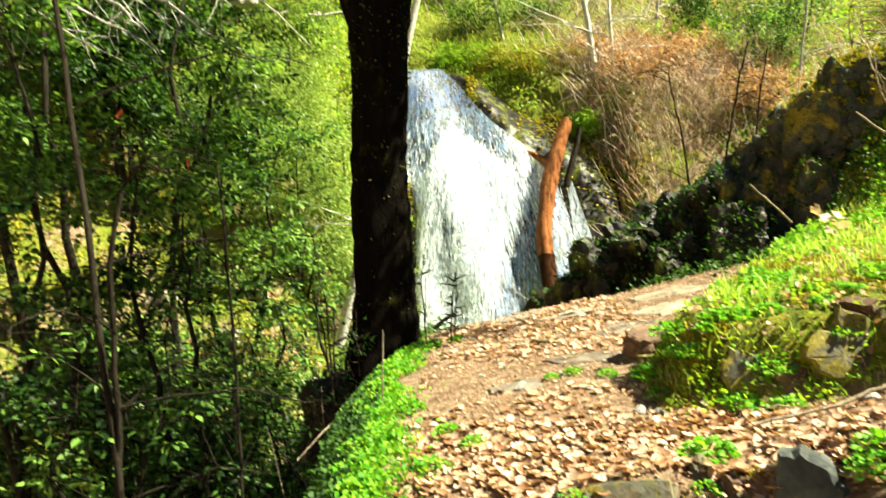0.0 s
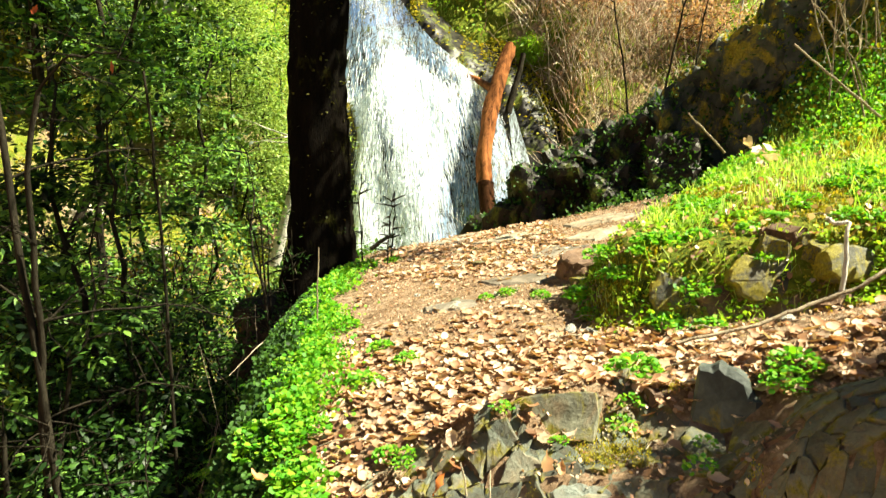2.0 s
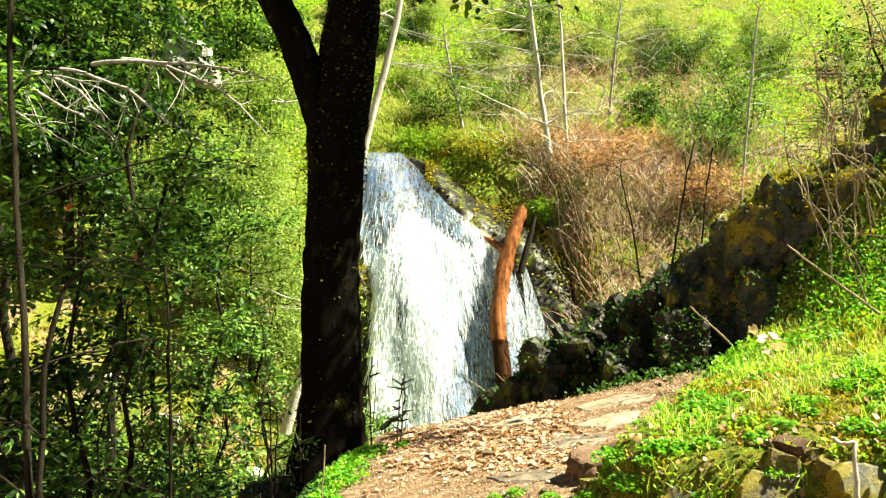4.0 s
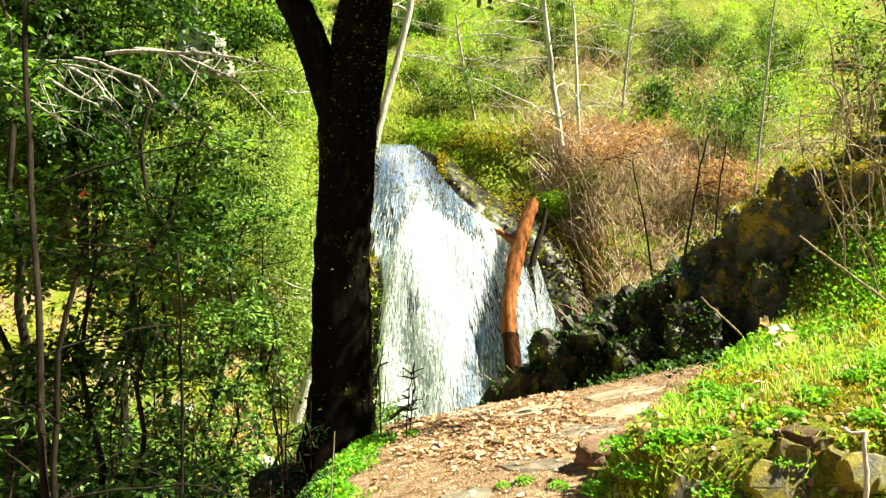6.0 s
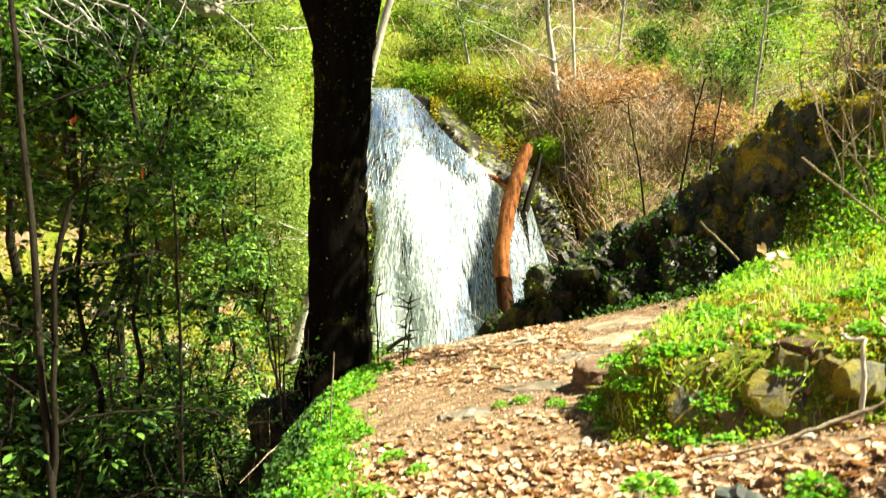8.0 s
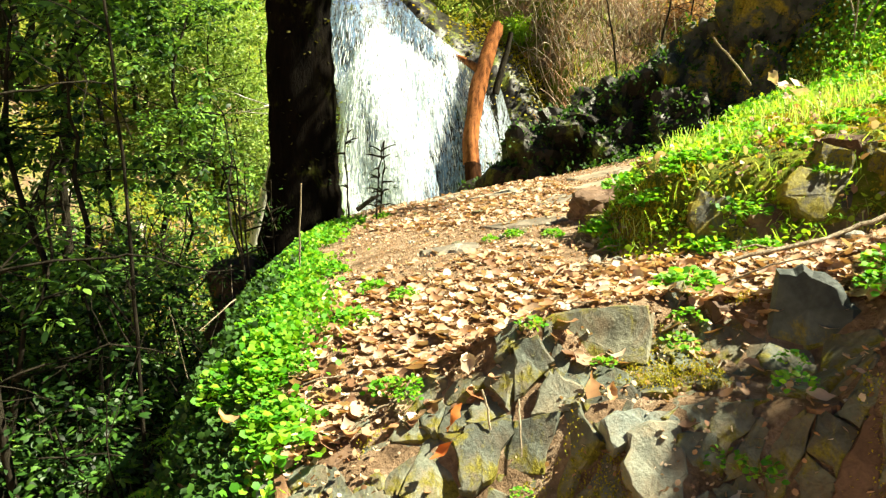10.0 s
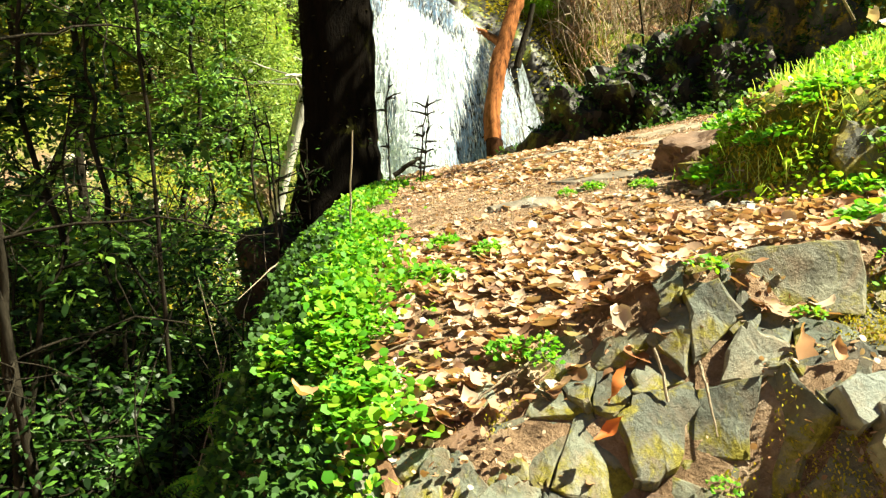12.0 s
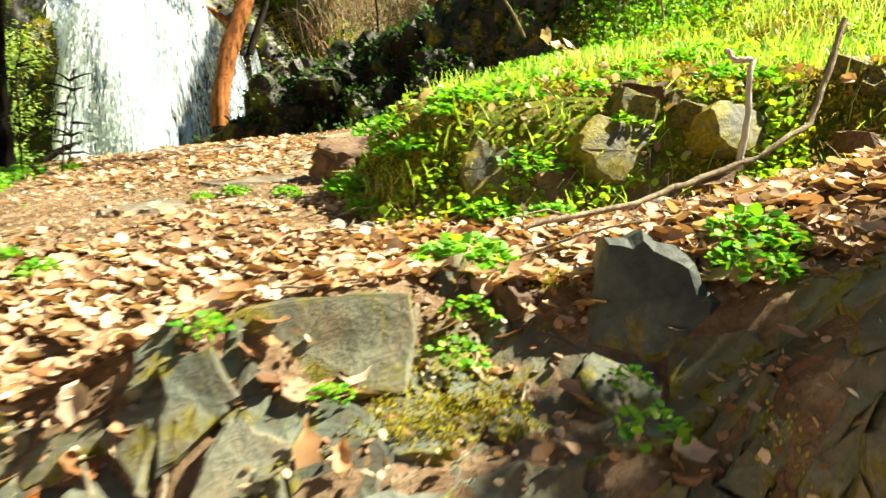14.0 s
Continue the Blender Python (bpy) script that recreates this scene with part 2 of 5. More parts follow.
def mesh_np(name, co, faces, material, smooth=False):
    """A mesh from an array of corners and an array of faces that all have as many corners."""
    me = bpy.data.meshes.new(name)
    n, k = faces.shape
    me.vertices.add(len(co))
    me.vertices.foreach_set("co", np.ascontiguousarray(co, dtype=np.float32).ravel())
    me.loops.add(n * k)
    me.loops.foreach_set("vertex_index", np.ascontiguousarray(faces, dtype=np.int32).ravel())
    me.polygons.add(n)
    me.polygons.foreach_set("loop_start", np.arange(0, n * k, k, dtype=np.int32))
    if smooth:
        me.polygons.foreach_set("use_smooth", np.ones(n, dtype=bool))
    me.materials.append(material)
    me.update(calc_edges=True)
    return me


def thing(name, label, category, at=(0, 0, 0), group="", kind="", data=None):
    ob = new(name, data)
    ob.location = at
    return tagged(ob, label, category, group, kind)


def part(name, mesh, parent, label="", kind=""):
    ob = new(name, mesh)
    ob.parent = parent
    return tagged(ob, label, "", "", kind)


def tube(points, radii, sides=8, rough=0.0, seed=0):
    """A tapered, uneven tube along points: corners and four-sided faces."""
    pts = np.array(points, float)
    rad = np.array(radii, float)
    n = len(pts)
    tang = np.gradient(pts, axis=0)
    tang /= np.linalg.norm(tang, axis=1)[:, None] + 1e-9
    ref = np.where(np.abs(tang[:, :1]) < 0.9, [[1.0, 0, 0]], [[0, 1.0, 0]])
    u = np.cross(tang, ref)
    u /= np.linalg.norm(u, axis=1)[:, None] + 1e-9
    v = np.cross(tang, u)
    a = np.linspace(0, 2 * np.pi, sides, endpoint=False)
    r = rad[:, None] * np.ones(sides)
    if rough:
        rng_ = np.random.default_rng(seed)
        lobes = sum(np.sin(k * a + rng_.uniform(0, 6.28)) * rng_.uniform(0.3, 1) / k for k in (2, 3, 5))
        few = max(2, n // 5)
        lumps = rng_.normal(size=(few, sides)).clip(-1.5, 1.5)
        at_ = np.linspace(0, few - 1, n)
        lo, hi = np.floor(at_).astype(int), np.minimum(np.floor(at_).astype(int) + 1, few - 1)
        lumps = lumps[lo] + (lumps[hi] - lumps[lo]) * (at_ - lo)[:, None]
        r = r * (1 + rough * lobes * 0.5 + rough * 0.6 * lumps + rough * 0.15 * rng_.normal(size=(n, sides)))
    co = pts[:, None] + r[..., None] * (np.cos(a)[None, :, None] * u[:, None] + np.sin(a)[None, :, None] * v[:, None])
    i, j = np.meshgrid(np.arange(n - 1), np.arange(sides), indexing="ij")
    k = (j + 1) % sides
    f = np.stack([i * sides + j, i * sides + k, (i + 1) * sides + k, (i + 1) * sides + j], -1).reshape(-1, 4)
    return co.reshape(-1, 3), f


def joined(pieces):
    co, fa, base = [], [], 0
    for c, f in pieces:
        co.append(c)
        fa.append(f + base)
        base += len(c)
    return np.concatenate(co), np.concatenate(fa)


def bent(a, b, n, sag=0.0, wobble=0.0, rng=None):
    """A path from a to b that bows by sag and wobbles."""
    t = np.linspace(0, 1, n)[:, None]
    p = (1 - t) * np.array(a, float) + t * np.array(b, float)
    p[:, 2] += (sag * 4 * t * (1 - t))[:, 0]
    if wobble:
        p += np.cumsum(rng.normal(size=(n, 3)), axis=0) * wobble * t
    return p


LEAF = np.array([(0, 0, 0), (-0.13, 0.3, 0.03), (0.13, 0.3, 0.03), (-0.12, 0.65, 0.02), (0.12, 0.65, 0.02), (0, 1, -0.08)])
LEAF_F = np.array([(0, 2, 1, 1), (1, 2, 4, 3), (3, 4, 5, 5)])
BROAD = np.array([(0, 0, 0), (-0.42, 0.28, 0.06), (0.42, 0.28, 0.06), (-0.45, 0.7, 0.05), (0.45, 0.7, 0.05), (0, 1, -0.03)])
BLADE = np.array([(-0.03, 0, 0), (0.03, 0, 0), (-0.025, 0.4, 0.02), (0.025, 0.4, 0.02), (-0.015, 0.8, -0.05), (0.015, 0.8, -0.05)])
BLADE_F = np.array([(0, 1, 3, 2), (2, 3, 5, 4)])


def turns(way, rng, spin=None):
    """Rotations whose y axis is way and whose z axis is near up, spun about way."""
    y = way / (np.linalg.norm(way, axis=1)[:, None] + 1e-9)
    up = np.tile([0.0, 0.0, 1.0], (len(y), 1)) + rng.normal(size=y.shape) * 0.35
    x = np.cross(y, up)
    x /= np.linalg.norm(x, axis=1)[:, None] + 1e-9
    z = np.cross(x, y)
    return np.stack([x, y, z], -1)


def leaves(points, ways, sizes, rng, shape=LEAF, faces=LEAF_F):
    """Many small leaves: corners and faces. Triangles repeat their last corner and are split off by the caller."""
    r = turns(np.asarray(ways, float), rng)
    co = np.einsum("nij,kj->nki", r, shape) * np.asarray(sizes)[:, None, None] + np.asarray(points)[:, None]
    f = faces[None] + (np.arange(len(points)) * len(shape))[:, None, None]
    return co.reshape(-1, 3), f.reshape(-1, 4)


def leaf_mesh(name, co, f, material):
    """Leaves as triangles."""
    a, b = f[:, [0, 1, 2]], f[:, [0, 2, 3]]
    b = b[b[:, 1] != b[:, 2]]
    a = a[(a[:, 1] != a[:, 2]) & (a[:, 0] != a[:, 1])]
    return mesh_np(name, co, np.concatenate([a, b]), material, True)


def smooth_step(a, b, x):
    t = np.clip((np.asarray(x, float) - a) / (b - a), 0, 1)
    return t * t * (3 - 2 * t)


def waves(x, y, seed, scale):
    """Gentle, cheap, repeatable unevenness."""
    g = np.random.default_rng(seed)
    out = 0
    for k in range(7):
        ang, ph, fr = g.uniform(0, 6.28), g.uniform(0, 6.28), scale * 1.55**k
        out = out + np.sin((np.cos(ang) * x + np.sin(ang) * y) * fr + ph + 1.3 * np.sin(fr * 0.37 * (x - y) + ph * 2)) / 1.45**k
    return out / 3


# ---- ground ----
def bank_in(x, y):
    """How far inside the edge of the mossy bank a place lies."""
    return np.minimum(np.minimum(x - 0.80, (y - 3.22) + 0.42 * (x - 1.15)), 0.7 * (4.35 + 1.25 * (x - 1) - y))


def outcrop_top(x):
    """How far back the crest of the rock step lies."""
    return np.interp(x, [-0.6, -0.35, -0.1, 0.15, 0.3, 0.65, 0.78, 0.98, 1.12, 1.7], [2.40, 2.42, 2.55, 2.48, 2.50, 2.56, 2.46, 2.38, 2.16, 2.16])


def shoulder(y):
    """Where the path's bank breaks off into the ravine."""
    return -0.54 - 0.18 * smooth_step(2.3, 3.4, y) - 0.14 * smooth_step(3.4, 6.0, y)


def height(x, y):
    """The lie of the land: the path on its bank, the ravine beside it, the ridge and the falls' hill behind."""
    x, y = np.asarray(x, float), np.asarray(y, float)
    near = np.where(x > 0, 0.33 * x - 0.02, 0.36 * x - 0.02)
    path = near + (0.02 + 0.19 * x - near) * smooth_step(2.4, 3.2, y)
    # the rock step: a crest, a first riser, a ledge and the steep front
    crest_y, crest_z = outcrop_top(x), np.interp(x, [-0.5, -0.1, 0.2, 0.45, 0.7, 0.95, 1.9, 6.0], [-0.20, 0.02, 0.19, 0.235, 0.23, 0.26, 0.56, 1.96])
    path = path + (crest_z - path) * (1 - smooth_step(0.02, 0.28, y - crest_y)) * smooth_step(-0.55, -0.45, x)
    path = path - np.interp(x, [-0.5, -0.1, 0.2, 0.45, 0.65, 0.95, 1.15], [0.03, 0.09, 0.17, 0.16, 0.13, 0.14, 0.05]) * smooth_step(0.0, 0.2, crest_y - y)
    brow = np.interp(x, [-0.5, -0.1, 0.2, 0.45, 0.6, 1.2, 1.9], [2.2, 2.3, 2.28, 2.10, 2.09, 1.76, 1.62])
    path = path - np.interp(x, [-0.5, -0.1, 0.2, 0.5, 0.7, 1.9], [0.7, 0.85, 1.0, 1.1, 2.3, 2.3]) * np.clip(brow - y, 0, 0.55) - 0.35 * np.clip(brow - 0.55 - y, 0, 1)
    path = path + 0.13 * smooth_step(0.84, 0.95, x) * (1 - smooth_step(2.0, 2.2, y)) * smooth_step(1.0, 1.5, y)
    # the mossy bank beside the path, and the slope over it
    inside = bank_in(x, y)
    path = path + 0.30 * smooth_step(0.0, 0.26, inside) + 0.08 * np.clip(inside, 0, 3)
    ridge = 0.90 * np.clip(x - 3.0, 0, 9) * smooth_step(4.8, 6.6, y) + 0.25 * np.clip(x - 2.8, 0, 9) * (1 - smooth_step(4.8, 6.6, y))
    path = path + ridge * (1 - 0.9 * smooth_step(8.6, 13, y))
    # the shoulder towards the ravine
    edge = shoulder(y) + 0.04 * np.sin(y * 2.3)
    d = np.clip(edge - x, 0, None)
    path = path - np.where(d < 0.35, 0.15 * d + 1.2 * d * d, 0.20 + 2.4 * (d - 0.35))
    path = path - 0.33 * np.clip(y - 6.9, 0, None) * (1 - smooth_step(2.0, 4.0, x) * 0.6)
    floor_ = -3.4 + 0.10 * waves(x, y, 3, 0.8)
    left_bank = 0.62 * np.clip(-5.5 - x, 0, 30) + 0.62 * np.clip(y - 8.5, 0, 12) * smooth_step(-2.3, -4.6, x)
    low = np.maximum(path, floor_ + left_bank)
    # the hill with the falls
    foot = 21.6 - 5.4 * smooth_step(2.2, 4.8, x) - 4.0 * smooth_step(-3.0, -7.0, x)
    top = 23.8 + 0.15 * np.clip(x, -4, 12)
    rise = smooth_step(0, 1, (y - foot) / (top - foot)) * 8.4
    back = np.clip(y - top, 0, None)
    hill = floor_ + rise + np.minimum(back * 0.72, 22 + 0.05 * back)
    z = np.maximum(low, hill)
    rough = 0.02 + 0.30 * smooth_step(12, 26, y) + 0.10 * smooth_step(2.5, 5, np.abs(x))
    z = z + rough * waves(x, y, 5, 1.1) + 0.010 * waves(x, y, 9, 7.0)
    return z


def ground():
    def spread(n, mid, near, far):
        t = np.linspace(-1, 1, n)
        s = np.sinh(t * 7.0) / np.sinh(7.0) * far
        return mid + near * t + s
    xs, ys = spread(330, 0.3, 3.4, 400), spread(330, 4.0, 5.0, 400)
    gx, gy = np.meshgrid(xs, ys, indexing="ij")
    gz = height(gx, gy)
    co = np.stack([gx, gy, gz], -1).reshape(-1, 3)
    n, k = gx.shape
    i, j = np.meshgrid(np.arange(n - 1), np.arange(k - 1), indexing="ij")
    f = np.stack([i * k + j, (i + 1) * k + j, (i + 1) * k + j + 1, i * k + j + 1], -1).reshape(-1, 4)
    me = mesh_np("ground", co, f, M_GROUND, True)
    x, y = co[:, 0], co[:, 1]
    inside = bank_in(x, y)
    trail = smooth_step(-0.1, 0.25, x - shoulder(y)) * (1 - smooth_step(0.0, 0.12, inside)) * (1 - smooth_step(8, 10, y)) * (1 - smooth_step(2.4, 2.9, x))
    cover = 0.90 - 0.90 * trail - 0.40 * smooth_step(1.8, 3.0, x) * smooth_step(11.5, 8.5, x) * smooth_step(15.0, 16.5, y) * smooth_step(26.0, 23.5, y) - 0.6 * smooth_step(-0.15, -0.35, x - shoulder(y)) * (y < 7.6) - 0.35 * (x < -1.2) * (y >= 7.6) * (y < 18)
    me.attributes.new("cover", "FLOAT", "POINT").data.foreach_set("value", cover.astype(np.float32))
    return thing("ground", "leaf-littered forest ground with moss and grass", "ground", kind="structure", data=me)


ground()


def land(x, y):
    return float(height(x, y))


# ---- falls ----
LEFT_Z, LEFT_X = [-4, 0, 1.5, 2.5, 3.5, 4.5, 5.3], [-1.9, -1.95, -2.1, -2.4, -2.75, -2.9, -2.7]
RIGHT_Z, RIGHT_X = [-4, 0, 1.0, 2.0, 2.6, 3.4, 4.2, 4.8, 5.3], [2.5, 2.4, 2.2, 1.85, 1.2, 0.25, -0.4, -0.8, -1.3]


def face_y(x, z):
    """How far back the face of the falls lies."""
    t = np.clip((5.3 - z) / 8.0, 0, 1)
    return 23.8 - 4.6 * t**0.85 - 0.55 * np.cos(np.clip((x + 0.6) / 3.2, -1.5, 1.5)) - 0.12 * smooth_step(4.2, 2.4, z) + 0.10 * np.sin(3.1 * x + z)


def set_back(x, z):
    """The rock beside the falls leans away from them."""
    return 1.2 * smooth_step(3.0, 5.0, x) * smooth_step(1, 5, z) + 0.55 * np.clip(z - 1.6, 0, 4) * smooth_step(0.3, 1.8, x - np.interp(z, RIGHT_Z, RIGHT_X))


def cliff():
    u, v = np.meshgrid(np.linspace(-6.5, 5.2, 150), np.linspace(-4.2, 5.6, 130), indexing="ij")
    y = face_y(u, v) + 0.35 + 0.16 * waves(u * 1.4, v * 0.8, 21, 0.9) + 0.08 * waves(u, v * 0.6, 22, 3.3) + 0.05 * waves(v, u, 23, 9)
    y = y + set_back(u, v)
    top = 5.15 - 0.75 * smooth_step(-1.2, 1.6, u) - 2.4 * smooth_step(1.8, 4.6, u) + 0.15 * waves(u, u * 0, 8, 2)
    z = np.minimum(v, top)
    y = y + np.clip(v - top, 0, None) * 1.4
    co = np.stack([u, y, z], -1).reshape(-1, 3) + np.random.default_rng(5).normal(size=(u.size, 3)) * 0.010
    n, k = u.shape
    i, j = np.meshgrid(np.arange(n - 1), np.arange(k - 1), indexing="ij")
    f = np.stack([i * k + j, (i + 1) * k + j, (i + 1) * k + j + 1, i * k + j + 1], -1).reshape(-1, 4)
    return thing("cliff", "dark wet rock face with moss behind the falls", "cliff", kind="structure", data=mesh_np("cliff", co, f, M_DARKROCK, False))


wet_face = cliff()


def cliff_moss():
    rng = np.random.default_rng(6)
    x, z = rng.uniform(-0.5, 4.8, 26000), rng.uniform(0.5, 5.2, 26000)
    top = 5.15 - 0.75 * smooth_step(-1.2, 1.6, x) - 2.4 * smooth_step(1.8, 4.6, x)
    keep = (z < top + 0.1) & (rng.uniform(0, 1, len(x)) < smooth_step(-0.1, 0.4, waves(x, z * 0.6, 24, 1.6)) * smooth_step(2.0, 0.0, top - z) + 0.03)
    x, z = x[keep], np.minimum(z[keep], top[keep])
    y = face_y(x, z) + 0.28 + set_back(x, z) + 0.10 * waves(x * 1.4, z * 0.8, 21, 0.9)
    co, f = leaves(np.stack([x, y, z], 1), rng.normal(size=(len(x), 3)) * 0.6 + np.array([0, -0.7, 0]), rng.uniform(0.04, 0.13, len(x)), rng, BROAD * np.array([0.7, 1, 1]))
    part("moss", leaf_mesh("moss", co, f, M_MOSS), wet_face, "yellow-green moss and small herbs", "stuff")


cliff_moss()


def sheet(z0, z1, left, right, off, nu, nv, seed):
    s, v = np.meshgrid(np.linspace(0, 1, nu), np.linspace(z0, z1, nv), indexing="ij")
    x = left(v) + (right(v) - left(v)) * s
    y = face_y(x, v) - off + 0.007 * waves(x * 2.5, v * 0.35, seed, 2.0) + 0.008 * waves(x * 6, v, seed + 1, 3.0)
    co = np.stack([x, y, v], -1).reshape(-1, 3)
    i, j = np.meshgrid(np.arange(nu - 1), np.arange(nv - 1), indexing="ij")
    f = np.stack([i * nv + j, (i + 1) * nv + j, (i + 1) * nv + j + 1, i * nv + j + 1], -1).reshape(-1, 4)
    return co, f


BELL_Z, BELL_L, BELL_R = [-4, -2, 0, 1, 2, 2.6, 3.3], [-1.98, -1.96, -1.95, -1.95, -1.75, -1.5, -1.05], [-0.15, 0.15, 0.65, 1.05, 0.95, 0.3, -0.75]


def bell_at(x, z):
    """The bell of white water that leaps off the rock."""
    return smooth_step(-0.12, 0.22, x - np.interp(z, BELL_Z, BELL_L)) * smooth_step(-0.05, 0.75, np.interp(z, BELL_Z, BELL_R) - x + 0.15) * smooth_step(3.55, 3.1, z)


def foam_at(x, z):
    """How thickly foam hangs at a place on the falls."""
    l, r = np.interp(z, LEFT_Z, LEFT_X), np.interp(z, RIGHT_Z, RIGHT_X)
    bell = bell_at(x, z)
    crest = smooth_step(4.55, 5.0, z + 0.25 * (x + 2.0)) * smooth_step(-1.2, -1.6, x) * 0.75
    lobe = np.exp(-(((x + 1.95) / 0.45) ** 2) - ((z - 1.5) / 0.5) ** 2)
    seam = np.exp(-(((x - 1.1 - 0.3 * (2.0 - z)) / 0.35) ** 2)) * smooth_step(0.2, 1.6, z) * smooth_step(3.2, 2.2, z) * 0.5
    thin = 0.06 + 0.03 * smooth_step(3.2, 4.6, z)
    stripe = 0.60 + 0.6 * smooth_step(-0.45, 0.5, 0.7 * waves(x * 7, z * 0.35, 133, 1.5) + 0.5 * waves(x * 16, z * 0.9, 134, 1.2))
    gap = np.exp(-(((x + 1.05) / 0.17) ** 2) - ((z - 0.45) / 0.75) ** 2)
    d = np.maximum.reduce([bell, crest, lobe, seam, thin + 0 * x]) * stripe * (1 - 0.93 * gap)
    return d * (x > l - 0.04) * (x < r + 0.06)


def foam_flakes(n, seed, size, slim, off):
    """Torn white flecks of falling water, long in the way they fall, turned at random."""
    rng = np.random.default_rng(seed)
    x, z = rng.uniform(-3.0, 2.6, n), rng.uniform(-3.9, 5.25, n)
    keep = rng.uniform(0, 1, n) < foam_at(x, z)
    x, z = x[keep], z[keep]
    n = len(x)
    swell = 0.75 * bell_at(x, z) * smooth_step(-4.5, 1.5, z)
    tip = 0.22 + 0.42 * smooth_step(0.5, 3.2, z) * smooth_step(3.9, 3.3, z)
    y = face_y(x, z) - swell - rng.uniform(off[0], off[1], n)
    way = np.stack([0.10 * (x + 0.9), -tip, -1 + 0 * x], 1) + rng.normal(size=(n, 3)) * 0.10
    a = 1.571 + rng.normal(size=n) * 1.1
    way /= np.linalg.norm(way, axis=1)[:, None]
    u = np.cross(way, [1.0, 0, 0])
    u /= np.linalg.norm(u, axis=1)[:, None]
    side = u * np.cos(a)[:, None] + np.cross(way, u) * np.sin(a)[:, None]
    ln = rng.uniform(size[0], size[1], n)[:, None]
    w = ln * (rng.uniform(slim[0], slim[1], n) * (1 - 0.6 * smooth_step(3.2, 3.8, z)))[:, None]
    c = np.stack([x, y, z], 1)
    co = np.stack([c, c + way * ln * 0.45 - side * w, c + way * ln, c + way * ln * 0.5 + side * w], 1).reshape(-1, 3)
    return co, np.arange(4 * n).reshape(n, 4)


def waterfall():
    falls = thing("waterfall", "white water falling over a dark rock face", "waterfall", kind="structure")
    lx = lambda z: np.interp(z, LEFT_Z, LEFT_X)  # noqa: E731
    rx = lambda z: np.interp(z, RIGHT_Z, RIGHT_X)  # noqa: E731
    part("main_curtain", mesh_np("main_curtain", *sheet(-4, 3.9, lx, rx, 0.0, 110, 150, 31), M_WATER, True), falls, "thin clear water over dark rock")
    part("upper_lip", mesh_np("upper_lip", *sheet(3.9, 5.3, lx, rx, 0.0, 80, 40, 31), M_LIP, True), falls, "thin water sliding over the lip, shade in its blue colour")
    part("foam_bell", mesh_np("foam_bell", *foam_flakes(62000, 90, (0.14, 0.42), (0.012, 0.032), (0.0, 0.16)), M_FOAM, False), falls, "bright white foaming water", "stuff")
    part("spray", mesh_np("spray", *foam_flakes(24000, 92, (0.03, 0.08), (0.15, 0.35), (0.02, 0.22)), M_FOAM, False), falls, "white drops thrown off the falls", "stuff")
    part("strands", mesh_np("strands", *foam_flakes(9000, 93, (0.35, 0.9), (0.006, 0.014), (0.01, 0.10)), M_FOAM, False), falls, "thin streaks of white water", "stuff")
    part("side_trickle", mesh_np("side_trickle", *sheet(-3.5, 1.5, lambda z: 2.35 + 0.05 * (1.5 - z), lambda z: 2.5 + 0.26 * (1.5 - z), 0.0, 20, 60, 51), M_SPRAY, True), falls)


waterfall()


def fallen_log():
    log = thing("fallen_log", "rotten orange log leaning upright against the falls", "log")
    rng = np.random.default_rng(4)
    p = bent((1.8, 18.0, -3.5), (2.45, 21.2, 3.30), 26, 0, 0.010, rng)
    p[:, 0] = np.interp(p[:, 2], [-3.3, -1.5, 0.2, 1.4, 2.2, 3.3], [1.70, 1.62, 1.55, 1.75, 2.03, 2.45]) + rng.normal(size=26) * 0.012
    r = np.interp(p[:, 2], [-3.3, 1.0, 2.5, 3.2, 3.36], [0.20, 0.18, 0.18, 0.17, 0.05])
    part("log_body", mesh_np("log_body", *tube(p[11:], r[11:], 20, 0.45, 2), M_LOG, False), log)
    part("wet_butt", mesh_np("wet_butt", *tube(p[:12], r[:12] * 1.02, 20, 0.30, 2), M_WETSHADELOG, False), log, "soaked lower end of the log, darkened for the ridge's shade")
    q = bent((1.95, 20.8, 1.95), (1.0, 21.6, 2.45), 8, 0.05, 0.02, rng)
    part("broken_limb", mesh_np("broken_limb", *tube(q, np.linspace(0.13, 0.06, 8), 8, 0.2, 3), M_LOG), log)
    q = bent((2.62, 21.0, 3.0), (2.15, 20.6, 1.3), 8, 0, 0.02, rng) + np.array([0.16, -0.1, 0])
    part("split_slab", mesh_np("split_slab", *tube(q, np.linspace(0.07, 0.12, 8), 7, 0.3, 5), M_STEM), log)


fallen_log()


